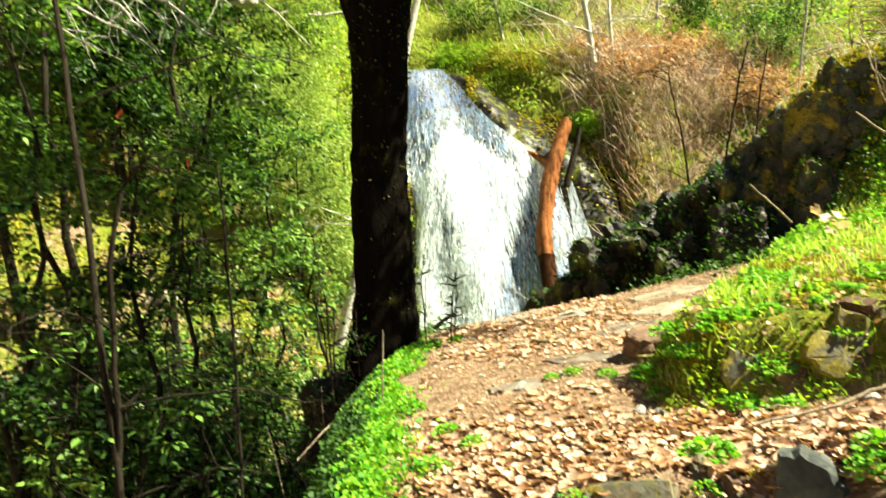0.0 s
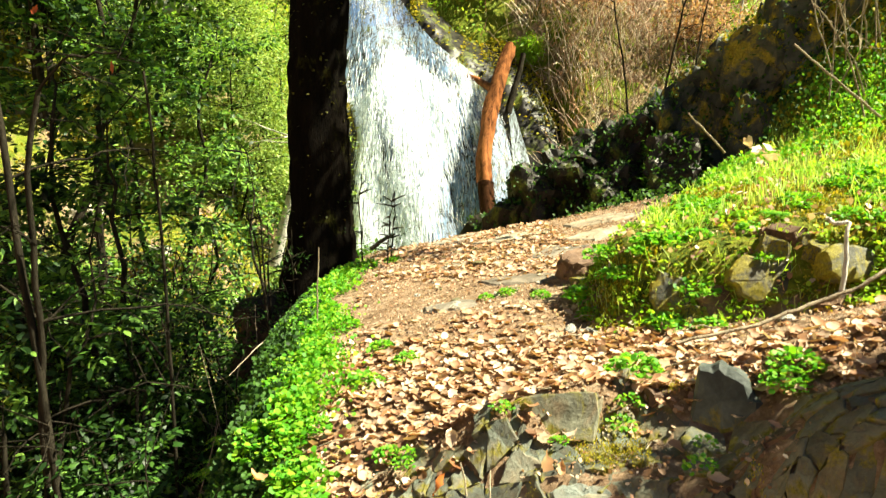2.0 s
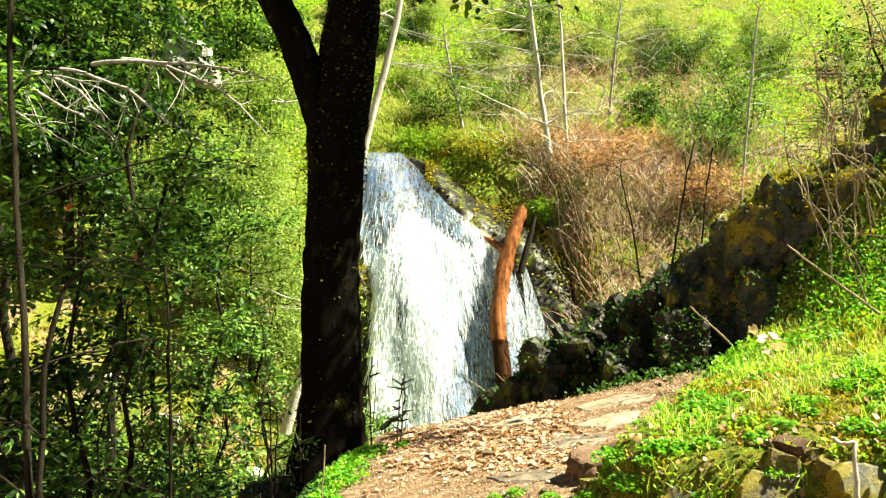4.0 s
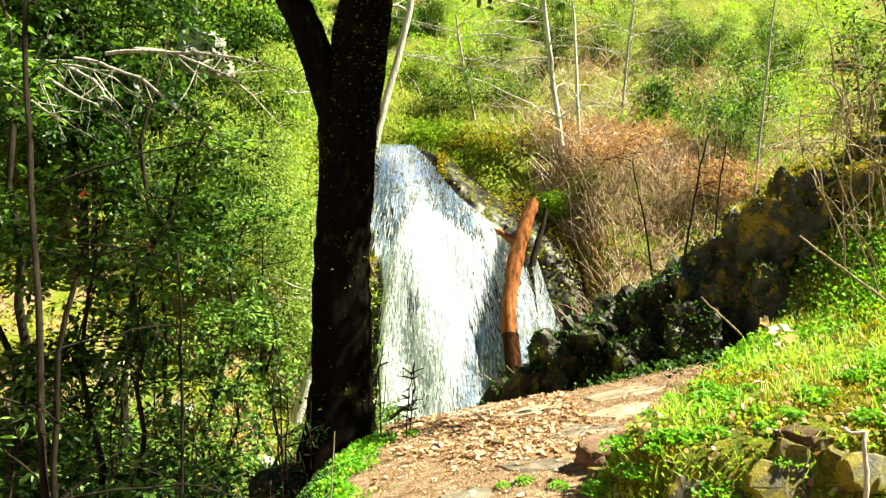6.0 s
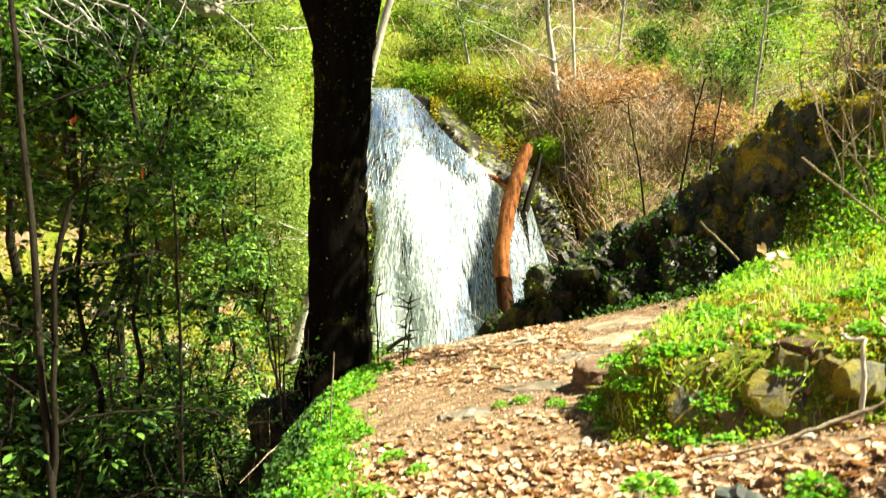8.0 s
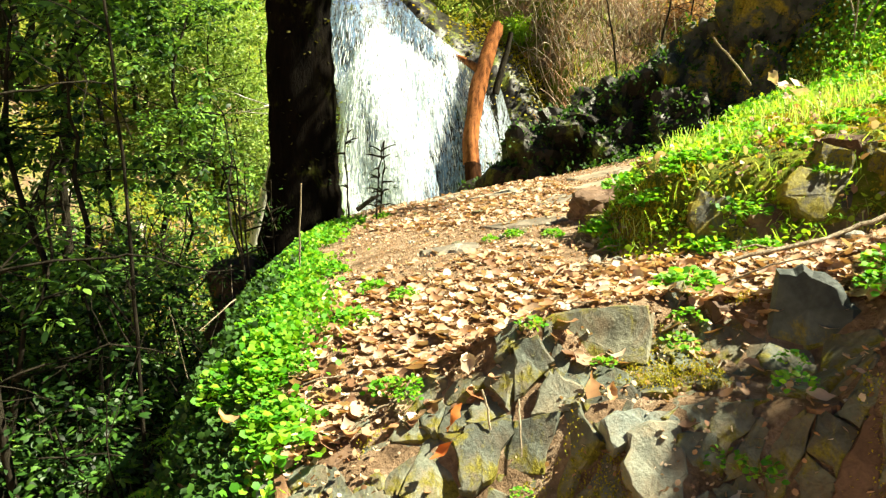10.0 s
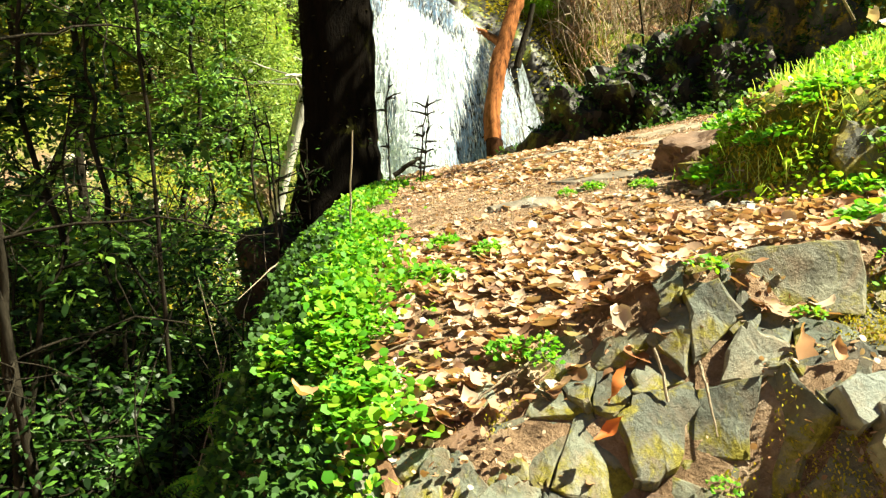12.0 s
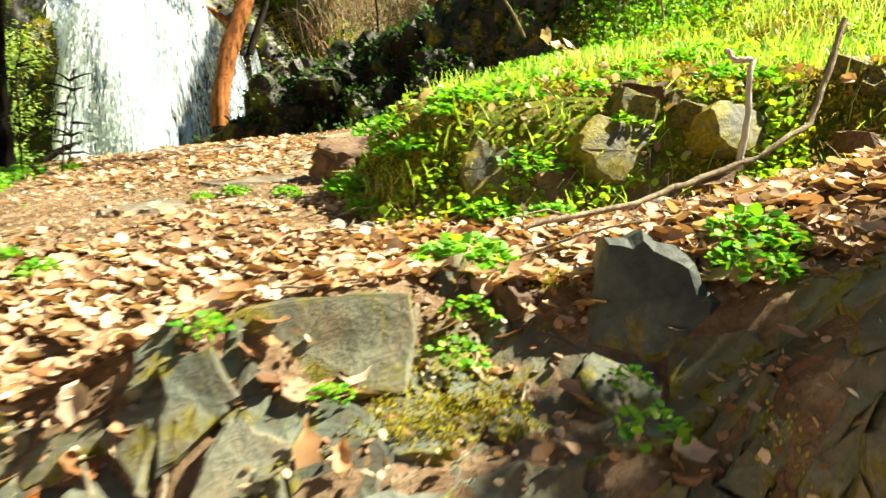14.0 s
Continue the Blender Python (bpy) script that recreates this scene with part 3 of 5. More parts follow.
# ---- main tree ----
def big_tree():
    tree = thing("big_tree", "dark mossy forked tree trunk beside the path", "tree", (0, 0, 0))
    rng = np.random.default_rng(7)
    zs = np.linspace(-0.35, 5.2, 60)
    x = np.interp(zs, [-0.35, 0.3, 1.3, 2.6, 3.4, 5.2], [-1.02, -1.00, -1.00, -0.94, -0.84, -0.62])
    p = np.stack([x, 6.5 + 0 * zs, zs], 1) + rng.normal(size=(60, 3)) * 0.006
    r = np.interp(zs, [-0.35, 0.0, 0.4, 1.5, 2.6, 3.2, 5.2], [0.42, 0.32, 0.275, 0.25, 0.26, 0.25, 0.2])
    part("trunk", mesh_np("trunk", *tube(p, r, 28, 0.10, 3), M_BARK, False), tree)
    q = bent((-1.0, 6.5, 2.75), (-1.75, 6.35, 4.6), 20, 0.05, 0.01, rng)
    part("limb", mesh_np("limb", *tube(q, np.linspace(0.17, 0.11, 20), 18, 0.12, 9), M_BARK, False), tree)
    # the crown starts above the view, added there to shade the ravine
    tips = []
    for k in range(16):
        q0 = p[rng.integers(50, 60)]
        e = q0 + np.array([rng.uniform(-1.6, 3.3), rng.uniform(-1.4, 2.0), rng.uniform(0.4, 2.8)])
        b = bent(q0, e, 12, 0.2, 0.03, rng)
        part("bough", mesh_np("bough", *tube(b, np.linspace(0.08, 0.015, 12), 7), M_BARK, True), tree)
        tips += [b[i] for i in (5, 7, 8, 9, 10, 11)]
    # more unseen boughs, added on the right to shade trunk and crest
    for k in range(9):
        q0 = p[rng.integers(46, 58)]
        e = np.array([rng.uniform(0.9, 3.6), rng.uniform(6.0, 7.6), rng.uniform(5.0, 6.4)])
        b = bent(q0, e, 12, 0.25, 0.03, rng)
        part("bough", mesh_np("bough", *tube(b, np.linspace(0.08, 0.015, 12), 7), M_BARK, True), tree)
        tips += [b[i] for i in (4, 5, 6, 7, 8, 9, 10, 11)]
    tips = np.array(tips)
    n = 16000
    sub_ = tips[rng.integers(0, len(tips), 700)] + rng.normal(size=(700, 3)) * 0.32
    off = rng.normal(size=(n, 3)) * 0.13
    co, f = leaves(sub_[rng.integers(0, 700, n)] + off, off + rng.normal(size=(n, 3)) * 0.1, rng.uniform(0.07, 0.15, n), rng, BROAD * np.array([0.6, 1, 1]))
    part("crown", leaf_mesh("crown", co, f, M_BAY), tree)
    # moss on the trunk and round the fork
    m = 2600
    z = rng.uniform(0.2, 5.0, m) ** 1.0
    keep = rng.uniform(0, 1, m) < 0.15 + 0.85 * smooth_step(1.8, 3.0, z)
    z = z[keep]
    a = rng.uniform(0, 6.28, len(z))
    out = np.stack([np.cos(a), np.sin(a), 0 * a], 1)
    c = np.stack([np.interp(z, zs, p[:, 0]), np.interp(z, zs, p[:, 1]), z], 1)
    co, f = leaves(c + out * np.interp(z, zs, r)[:, None] * 0.98, out + rng.normal(size=out.shape) * 0.5, rng.uniform(0.02, 0.05, len(z)), rng, BROAD * np.array([0.5, 1, 1]))
    part("moss", leaf_mesh("moss", co, f, M_TRUNKMOSS), tree, "dull yellow-green moss tufts", "stuff")
    return tree


big_tree()


def root_mound():
    """Dark earth and roots heaped at the foot of the trunk."""
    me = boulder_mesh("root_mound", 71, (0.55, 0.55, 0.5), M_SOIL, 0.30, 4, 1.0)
    ob = thing("root_mound", "dark earth and roots at the foot of the trunk", "mound", (-1.40, 6.7, -0.86))
    part("earth", me, ob)
    part("ivy", moss_on(me, 1500, 470, 0.05, M_IVY, -0.3), ob, "dark ivy", "stuff")


# ---- trees and bushes ----
def shrub(name, label, category, at, stems, tall, wide, count, size, material, seed, bark=M_STEM, group="", lean=(0, 0), low=0.15, shape=LEAF, clump=0.13, thick=1.0, per=9, flat=0.7, crook=0.035):
    """Several stems with twigs, and a ragged crown of leaves in clumps."""
    rng = np.random.default_rng(seed)
    ob = thing(name, label, category, at, group)
    tips = []
    for s in range(stems):
        a = rng.uniform(0, 6.28)
        b = (0.10 * np.cos(a), 0.10 * np.sin(a), -0.3)
        e = (lean[0] + wide * 0.5 * np.cos(a) * rng.uniform(0.2, 1), lean[1] + wide * 0.5 * np.sin(a) * rng.uniform(0.2, 1), tall * rng.uniform(0.75, 1))
        p = bent(b, e, 14, 0, crook * tall / 3, rng)
        wood = [tube(p, np.linspace(0.009 * tall * thick, 0.005, 14), 6)]
        for k in range(11):
            f = rng.uniform(low, 1)
            q0 = p[int(f * 13)]
            a2 = rng.uniform(0, 6.28)
            ln = wide * 0.5 * rng.uniform(0.35, 1) * (1 - 0.4 * f)
            q1 = q0 + np.array([np.cos(a2) * ln, np.sin(a2) * ln, rng.uniform(-0.15, 0.45) * ln])
            q = bent(q0, q1, 7, 0.05 * ln, 0.03 * ln, rng)
            wood.append(tube(q, np.linspace(0.010, 0.003, 7), 4))
            tips += [q[3], q[4], q[5], q[6], q[6]]
        part("stem", mesh_np("stem", *joined(wood), bark, True), ob)
    tips = np.array(tips)
    sub = tips[rng.integers(0, len(tips), max(8, count // per))]
    sub = sub + rng.normal(size=sub.shape) * 0.14 * (wide / 2.2)
    pick = rng.integers(0, len(sub), count)
    off = rng.normal(size=(count, 3)) * clump * np.array([1, 1, flat])
    pts = sub[pick] + off * 0.6
    way = off / clump + rng.normal(size=(count, 3)) * 0.4 + np.array([0, 0, -0.25])
    co, f = leaves(pts, way, size * rng.uniform(0.6, 1.25, count), rng, shape)
    part("crown", leaf_mesh("crown", co, f, material), ob)
    return ob


BAYLEAF = LEAF * np.array([1.7, 1, 1])


def bay_trees():
    # place, height, width, leaves, lowest branch, leaf length
    spots = [
        (-3.4, 7.4, 6.4, 2.6, 2600, 0.55, 0.105), (-2.5, 8.8, 5.0, 2.2, 2400, 0.50, 0.095), (-4.4, 8.4, 8.2, 3.0, 6500, 0.50, 0.105),
        (-5.6, 9.8, 9.6, 3.4, 8500, 0.45, 0.105), (-2.1, 10.8, 4.2, 2.0, 2200, 0.45, 0.09), (-7.4, 11.0, 9.6, 4.0, 8500, 0.42, 0.11),
        (-2.6, 6.0, 4.0, 1.5, 420, 0.45, 0.085), (-3.9, 6.0, 6.0, 2.0, 2600, 0.62, 0.10), (-5.2, 7.0, 7.6, 2.4, 3400, 0.50, 0.11),
        (-4.2, 11.4, 6.4, 2.6, 5200, 0.40, 0.095), (-9.5, 13.0, 9.6, 4.5, 8000, 0.40, 0.11), (-3.1, 5.2, 4.6, 1.4, 1100, 0.55, 0.09),
    ]
    for k, (x, y, tall, wide, count, low, size) in enumerate(spots):
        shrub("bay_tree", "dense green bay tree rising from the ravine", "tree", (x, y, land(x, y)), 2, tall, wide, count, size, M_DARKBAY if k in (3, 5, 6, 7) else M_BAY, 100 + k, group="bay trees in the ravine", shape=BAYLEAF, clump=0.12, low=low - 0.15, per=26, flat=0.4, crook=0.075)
    rng = np.random.default_rng(140)
    for k in range(26):
        x, y = rng.uniform(-6.5, -2.0), rng.uniform(5.2, 10.5)
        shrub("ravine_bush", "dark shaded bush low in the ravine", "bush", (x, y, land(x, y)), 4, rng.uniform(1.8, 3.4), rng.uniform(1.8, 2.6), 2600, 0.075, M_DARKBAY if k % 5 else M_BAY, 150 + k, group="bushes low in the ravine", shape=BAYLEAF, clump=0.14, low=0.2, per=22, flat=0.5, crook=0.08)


bay_trees()


def sunny_bushes():
    spots = [(-3.9, 14.4, 3.6, 3.2), (-5.6, 15.4, 4.2, 3.6), (-2.6, 15.0, 5.2, 2.6), (-7.8, 16.4, 4.6, 4.5), (-3.6, 17.5, 5.4, 3.2), (-10.5, 17.0, 5.0, 5.0), (-5.0, 18.5, 4.8, 3.4)]
    for k, (x, y, tall, wide) in enumerate(spots):
        shrub("sunlit_bush", "bright green sunlit bush beside the falls", "bush", (x, y, land(x, y)), 5, tall, wide, 15000, 0.085, M_BUSH, 200 + k, group="bushes by the falls", clump=0.19, shape=BAYLEAF, low=0.12, per=34, flat=0.5)
    rng = np.random.default_rng(55)
    for k in range(44):
        x, y = rng.uniform(-10, 19), rng.uniform(27.5, 38)
        shrub("hill_bush", "green bush on the steep hillside", "bush", (x, y, land(x, y)), 4, rng.uniform(0.9, 2.6), rng.uniform(1.4, 3.0), 3600, 0.12, (M_BUSH, M_BAY, M_BUSH, M_DARKBAY)[k % 4], 300 + k, group="hillside bushes", clump=0.16, per=30)
    for k, (x, y, tall) in enumerate([(-7.2, 14.0, 7.5), (-9.2, 15.5, 8.5), (-7.0, 17.6, 7.5), (-11.5, 16.5, 9.0), (-8.8, 19.5, 8.5), (-6.0, 21.0, 6.5)]):
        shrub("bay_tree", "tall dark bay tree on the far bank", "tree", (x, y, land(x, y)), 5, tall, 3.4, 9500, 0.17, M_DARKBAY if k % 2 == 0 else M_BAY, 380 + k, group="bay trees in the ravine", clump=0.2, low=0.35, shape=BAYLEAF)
    patches = [(5.2, 23.0, 1.3, 3.2, M_RUST), (6.8, 24.4, 1.1, 2.6, M_RUST), (4.6, 25.0, 0.9, 2.4, M_RUST), (8.2, 22.6, 1.0, 2.6, M_RUST), (1.6, 24.2, 0.6, 1.8, M_MOSS), (2.6, 24.6, 0.7, 1.8, M_MOSS), (0.6, 24.6, 0.6, 2.0, M_MOSS), (-0.8, 24.6, 0.7, 2.2, M_LIME), (7.0, 26.6, 0.7, 3.0, M_LIME), (9.0, 25.4, 0.7, 2.8, M_LIME), (3.2, 22.9, 0.6, 0.9, M_LIME), (5.8, 19.2, 1.0, 1.3, M_HERB), (0.0, 26.8, 1.0, 3.0, M_BAY), (2.2, 28.0, 1.1, 3.2, M_BAY)]
    for k, (x, y, tall, wide, mat) in enumerate(patches):
        shrub("hill_thicket", "low ragged thicket on the hill above the falls", "bush", (x, y, land(x, y)), 4, tall, wide, 1200 if mat is M_MOSS else 3400, 0.13, mat, 420 + k, group="thickets above the falls", clump=0.14, low=0.2)
    for k, (x, y, s) in enumerate([(9.5, 24.5, 2.6), (8.0, 27.0, 2.0), (12.0, 27.5, 3.4), (11.5, 22.0, 2.4)]):
        shrub("dark_bush", "dark evergreen bush high on the slope", "bush", (x, y, land(x, y)), 4, s, s * 1.3, 4200, 0.16, M_BAY, 350 + k, group="evergreen bushes on the slope", clump=0.16)


sunny_bushes()


def scatter(name, label, category, n, seed, box, size, material, shape, faces=LEAF_F, lift=(0, 0.0), where=None, spread=0.5, lean=(0, 0, 1)):
    """Small plants too many to count, strewn on the ground inside box where they belong."""
    rng = np.random.default_rng(seed)
    x, y = rng.uniform(box[0], box[1], n), rng.uniform(box[2], box[3], n)
    if where is not None:
        keep = rng.uniform(0, 1, n) < where(x, y)
        x, y = x[keep], y[keep]
    n = len(x)
    z = height(x, y) + rng.uniform(lift[0], lift[1], n)
    way = rng.normal(size=(n, 3)) * spread + np.array(lean)
    co, f = leaves(np.stack([x, y, z], 1), way, rng.uniform(size[0], size[1], n), rng, shape, faces)
    return thing(name, label, category, kind="stuff", data=leaf_mesh(name, co, f, material))


def patchy(seed, scale, at, soft=0.25):
    return lambda x, y: smooth_step(at - soft, at + soft, waves(x, y, seed, scale))


def thicket(x, y):
    """The slope beside the falls that is overgrown with dead brambles."""
    return smooth_step(1.8, 3.0, x) * smooth_step(11.5, 8.5, x) * smooth_step(15.0, 16.5, y) * smooth_step(26.0, 23.5, y)


def hill_cover():
    far = (-12, 24, 17, 46)
    scatter("hill_grass", "yellow-green grass on the sunny hillside", "grass", 90000, 61, far, (0.12, 0.34), M_HILLGRASS, BLADE * np.array([1.8, 1, 1]), BLADE_F, (0, 0.02), lambda x, y: patchy(77, 0.35, -0.1, 0.6)(x, y) * (1 - 0.5 * thicket(x, y)))
    scatter("hill_herbs", "bright green leafy herbs on the hillside", "herbs", 150000, 62, far, (0.05, 0.12), M_LIME, BROAD, LEAF_F, (0.02, 0.25), patchy(78, 0.55, 0.12, 0.12))
    scatter("rusty_bracken", "dead orange bracken on the hillside", "bracken", 60000, 63, (1.0, 17, 18, 36), (0.08, 0.24), M_RUST, LEAF * np.array([0.6, 1, 1]), LEAF_F, (0.02, 0.55), lambda x, y: 0.6 * patchy(79, 0.9, 0.1)(x, y) * smooth_step(2.0, 4.5, x - 0.2 * (y - 23)) * (1 - smooth_step(9, 14, x)), 0.8)

    rng = np.random.default_rng(66)
    bits = []
    for k in range(1700):
        x, y = rng.uniform(-6 if k < 500 else 2.5, 20 if k < 500 else 13), rng.uniform(24.5 if k < 500 else 22, 40 if k < 500 else 32)
        z = land(x, y)
        ln = rng.uniform(0.6, 2.2)
        e = np.array([x, y, z]) + rng.normal(size=3) * np.array([0.7, 0.4, 0.2]) * ln + np.array([0, 0, 0.6 * ln])
        bits.append(tube(bent((x, y, z), e, 6, 0.1 * ln, 0.05, rng), np.linspace(0.016, 0.006, 6), 3))
    thing("hill_twigs", "bare grey twigs among the hillside bushes", "twigs", kind="stuff", data=mesh_np("hill_twigs", *joined(bits), M_BRAMBLE))

    bank = (-9.5, -1.2, 8.5, 15.5)
    scatter("bank_moss_patches", "yellow moss on the far bank of the ravine", "moss", 26000, 64, bank, (0.04, 0.10), M_MOSS, BROAD * np.array([0.6, 1, 1]), LEAF_F, (0, 0.05), patchy(81, 0.9, 0.0), 0.7)
    scatter("bank_leaf_litter", "dry brown leaves on the far bank", "leaves", 12000, 65, bank, (0.05, 0.11), M_DRYLEAF, BROAD * np.array([0.8, 1, 1]), LEAF_F, (0, 0.04), patchy(82, 0.9, 0.2), 0.9, (0, 0, 0.2))


hill_cover()


def brambles():
    rng = np.random.default_rng(71)
    pieces = []
    for k in range(10500):
        x, y = rng.uniform(1.6, 12.0), rng.uniform(14.5, 27.5)
        if rng.uniform() > float(thicket(x, y)) * (0.35 + 0.65 * float(smooth_step(-0.3, 0.3, waves(x, y, 72, 1.1)))) + 0.05:
            continue
        z = land(x, y)
        ln = rng.uniform(0.5, 1.7)
        a = rng.uniform(0, 6.28)
        o = rng.uniform(0.2, 1.0)
        e = (x + o * ln * np.cos(a), y + o * ln * np.sin(a), z + ln * rng.uniform(0.35, 1))
        p = bent((x, y, z - 0.1), e, 7, 0.25 * rng.uniform(-0.3, 1) * ln, 0.04, rng)
        pieces.append(tube(p, np.linspace(0.014, 0.005, 7), 3))
    thing("brambles", "tangled dry brown bramble stems on the slope", "brambles", kind="stuff", data=mesh_np("brambles", *joined(pieces), M_BRAMBLE))


def ravine_twigs():
    """Thin bare stems that stand up through the leaves of the ravine."""
    rng = np.random.default_rng(73)
    dark, pale = [], []
    for k in range(56):
        x, y = rng.uniform(-5.0, -1.9), rng.uniform(4.4, 8.0)
        z = land(x, y)
        ln = rng.uniform(0.6, 2.2)
        e = np.array([x, y, z]) + np.array([rng.normal() * 0.35, rng.normal() * 0.25, 1.0]) * ln
        p = bent((x, y, z - 0.1), e, 9, 0, 0.06, rng)
        (dark if k % 8 else pale).append(tube(p, np.linspace(0.010, 0.003, 9), 4))
        for j in range(3):
            w = p[rng.integers(3, 9)]
            (dark if k % 8 else pale).append(tube(bent(w, w + rng.normal(size=3) * 0.3, 5, 0, 0.02, rng), np.linspace(0.005, 0.002, 5), 3))
    thing("ravine_stems", "thin dark bare stems in the ravine", "stems", kind="stuff", data=mesh_np("ravine_stems", *joined(dark), M_STEM))
    thing("ravine_stalks", "thin pale dry stalks in the ravine", "stems", kind="stuff", data=mesh_np("ravine_stalks", *joined(pale), M_TWIG))


brambles()
ravine_twigs()


def sapling(at, top, r0, seed, label="thin pale bare sapling on the hillside", twigs=9, reach=1.0, bark=M_PALE):
    rng = np.random.default_rng(seed)
    ob = thing("sapling", label, "tree", at, "pale saplings")
    top = np.subtract(top, at)
    p = bent((0, 0, -0.3), top, 20, 0, 0.02, rng)
    part("stem", mesh_np("stem", *tube(p, np.linspace(r0, r0 * 0.5, 20), 8, 0.05), bark, True), ob)
    for k in range(twigs):
        q0 = p[rng.integers(5, 20)]
        a = rng.uniform(0, 6.28)
        q = bent(q0, q0 + np.array([np.cos(a) * 2.2, np.sin(a), rng.uniform(-0.2, 0.7)]) * rng.uniform(0.4, 1.3) * reach, 11, 0.15, 0.05, rng)
        bits = [tube(q, np.linspace(0.31 * r0, 0.11 * r0, 11), 4)]
        for j in range(4):
            w = q[rng.integers(3, 10)]
            bits.append(tube(bent(w, w + rng.normal(size=3) * np.array([0.5, 0.3, 0.3]) * reach, 5, 0, 0.02, rng), np.linspace(0.16 * r0, 0.07 * r0, 5), 3))
        part("branch", mesh_np("branch", *joined(bits), bark), ob)
    return ob


sapling((3.85, 23.85, 4.2), (3.05, 24.2, 11.5), 0.11, 1, twigs=15, reach=1.7)
sapling((4.25, 23.4, 3.4), (4.2, 23.8, 11), 0.07, 2, twigs=12, reach=1.6)
sapling((0.9, 26.2, land(0.9, 26.2)), (0.2, 26.0, 10.5), 0.06, 11, "thin grey bare tree above the falls", 16, 2.0, M_GREYWOOD)
sapling((6.3, 26.8, land(6.3, 26.8)), (6.9, 26.5, 12.0), 0.06, 12, "thin grey bare tree on the hillside", 14, 1.8, M_GREYWOOD)
sapling((9.2, 22.0, land(9.2, 22.0)), (9.8, 22.0, 9.5), 0.05, 13, "thin grey bare tree on the hillside", 12, 1.5, M_GREYWOOD)
sapling((-2.9, 13.2, -1.2), (-0.6, 13.0, 6.4), 0.11, 3, "pale leaning trunk behind the dark tree", 5, 0.8)
sapling((6.2, 19.5, 1.0), (6.9, 19.6, 5.0), 0.04, 4, "thin dark bare shrub stem among the brambles", 8, 0.5, M_STEM)
sapling((5.4, 19.0, 0.6), (5.0, 19.0, 4.2), 0.035, 5, "thin dark bare shrub stem among the brambles", 8, 0.5, M_STEM)
sapling((7.4, 20.5, 1.6), (7.9, 20.5, 4.8), 0.035, 6, "thin dark bare shrub stem among the brambles", 8, 0.5, M_STEM)

sapling((-2.75, 5.0, land(-2.75, 5.0)), (-2.85, 5.0, 3.6), 0.035, 7, "thin dark sapling stem in the ravine", 8, 0.7, M_STEM)
sapling((-3.15, 5.2, land(-3.15, 5.2)), (-2.6, 5.0, 1.4), 0.035, 8, "thin dark sapling stem in the ravine", 7, 0.6, M_STEM)
sapling((-2.2, 5.6, land(-2.2, 5.6)), (-2.0, 5.5, 1.5), 0.02, 9, "thin dark sapling stem in the ravine", 7, 0.5, M_STEM)
shrub("trunk_sprig", "thin dark leafy sprig at the foot of the trunk", "plant", (-0.52, 6.25, land(-0.52, 6.25)), 3, 0.95, 0.5, 190, 0.035, M_IVY, 960, group="sprigs by the trunk", clump=0.06, low=0.25)
shrub("trunk_sprig", "thin dark leafy sprig at the foot of the trunk", "plant", (-1.35, 6.15, land(-1.35, 6.15)), 4, 1.5, 0.7, 420, 0.045, M_IVY, 961, group="sprigs by the trunk", clump=0.07, low=0.25)


def dead_branches():
    rng = np.random.default_rng(83)
    for k in range(7):
        a = np.array([-6.0 + 0.3 * k, 8.2 + 0.2 * k, 3.6 + 0.12 * k])
        e = a + np.array([2.2, -0.7, -0.9]) * rng.uniform(0.7, 1.1) + rng.normal(size=3) * 0.2
        q = bent((0, 0, 0), e - a, 12, 0.2, 0.04, rng)
        branch = thing("dead_branch", "bare grey dead branch caught in the trees", "branch", tuple(a), "dead branches")
        part("limb", mesh_np("limb", *tube(q, np.linspace(0.032, 0.007, 12), 5), M_GREYWOOD), branch)
        for j in range(9):
            w = q[rng.integers(3, 12)]
            part("twig", mesh_np("twig", *tube(bent(w, w + rng.normal(size=3) * 0.3 + np.array([0.15, 0, -0.12]), 6, 0, 0.03, rng), np.linspace(0.010, 0.004, 6), 3), M_GREYWOOD), branch)


dead_branches()


# ---- ridge ----
def boulder_mesh(name, seed, scale, material, rough=0.34, level=4, edge=0.86):
    bm = bmesh.new()
    bmesh.ops.create_icosphere(bm, subdivisions=level, radius=1.0)
    o = Vector((seed * 7.3, seed * 3.1, seed * 1.7))
    for v in bm.verts:
        d = v.co.normalized()
        n1 = noise.noise(d * 1.3 + o) + 0.5 * noise.noise(d * 3.0 + o) + 0.3 * noise.noise(d * 7 + o) + 0.15 * noise.noise(d * 15 + o)
        c = Vector((max(-edge, min(edge, d.x)), max(-edge, min(edge, d.y)), max(-edge, min(edge, d.z))))
        v.co = (c * (0.9 / edge)) * (1 + rough * n1)
    bmesh.ops.scale(bm, vec=scale, verts=bm.verts)
    me = bpy.data.meshes.new(name)
    bm.to_mesh(me)
    bm.free()
    me.materials.append(material)
    me.polygons.foreach_set("use_smooth", [False] * len(me.polygons))
    return me


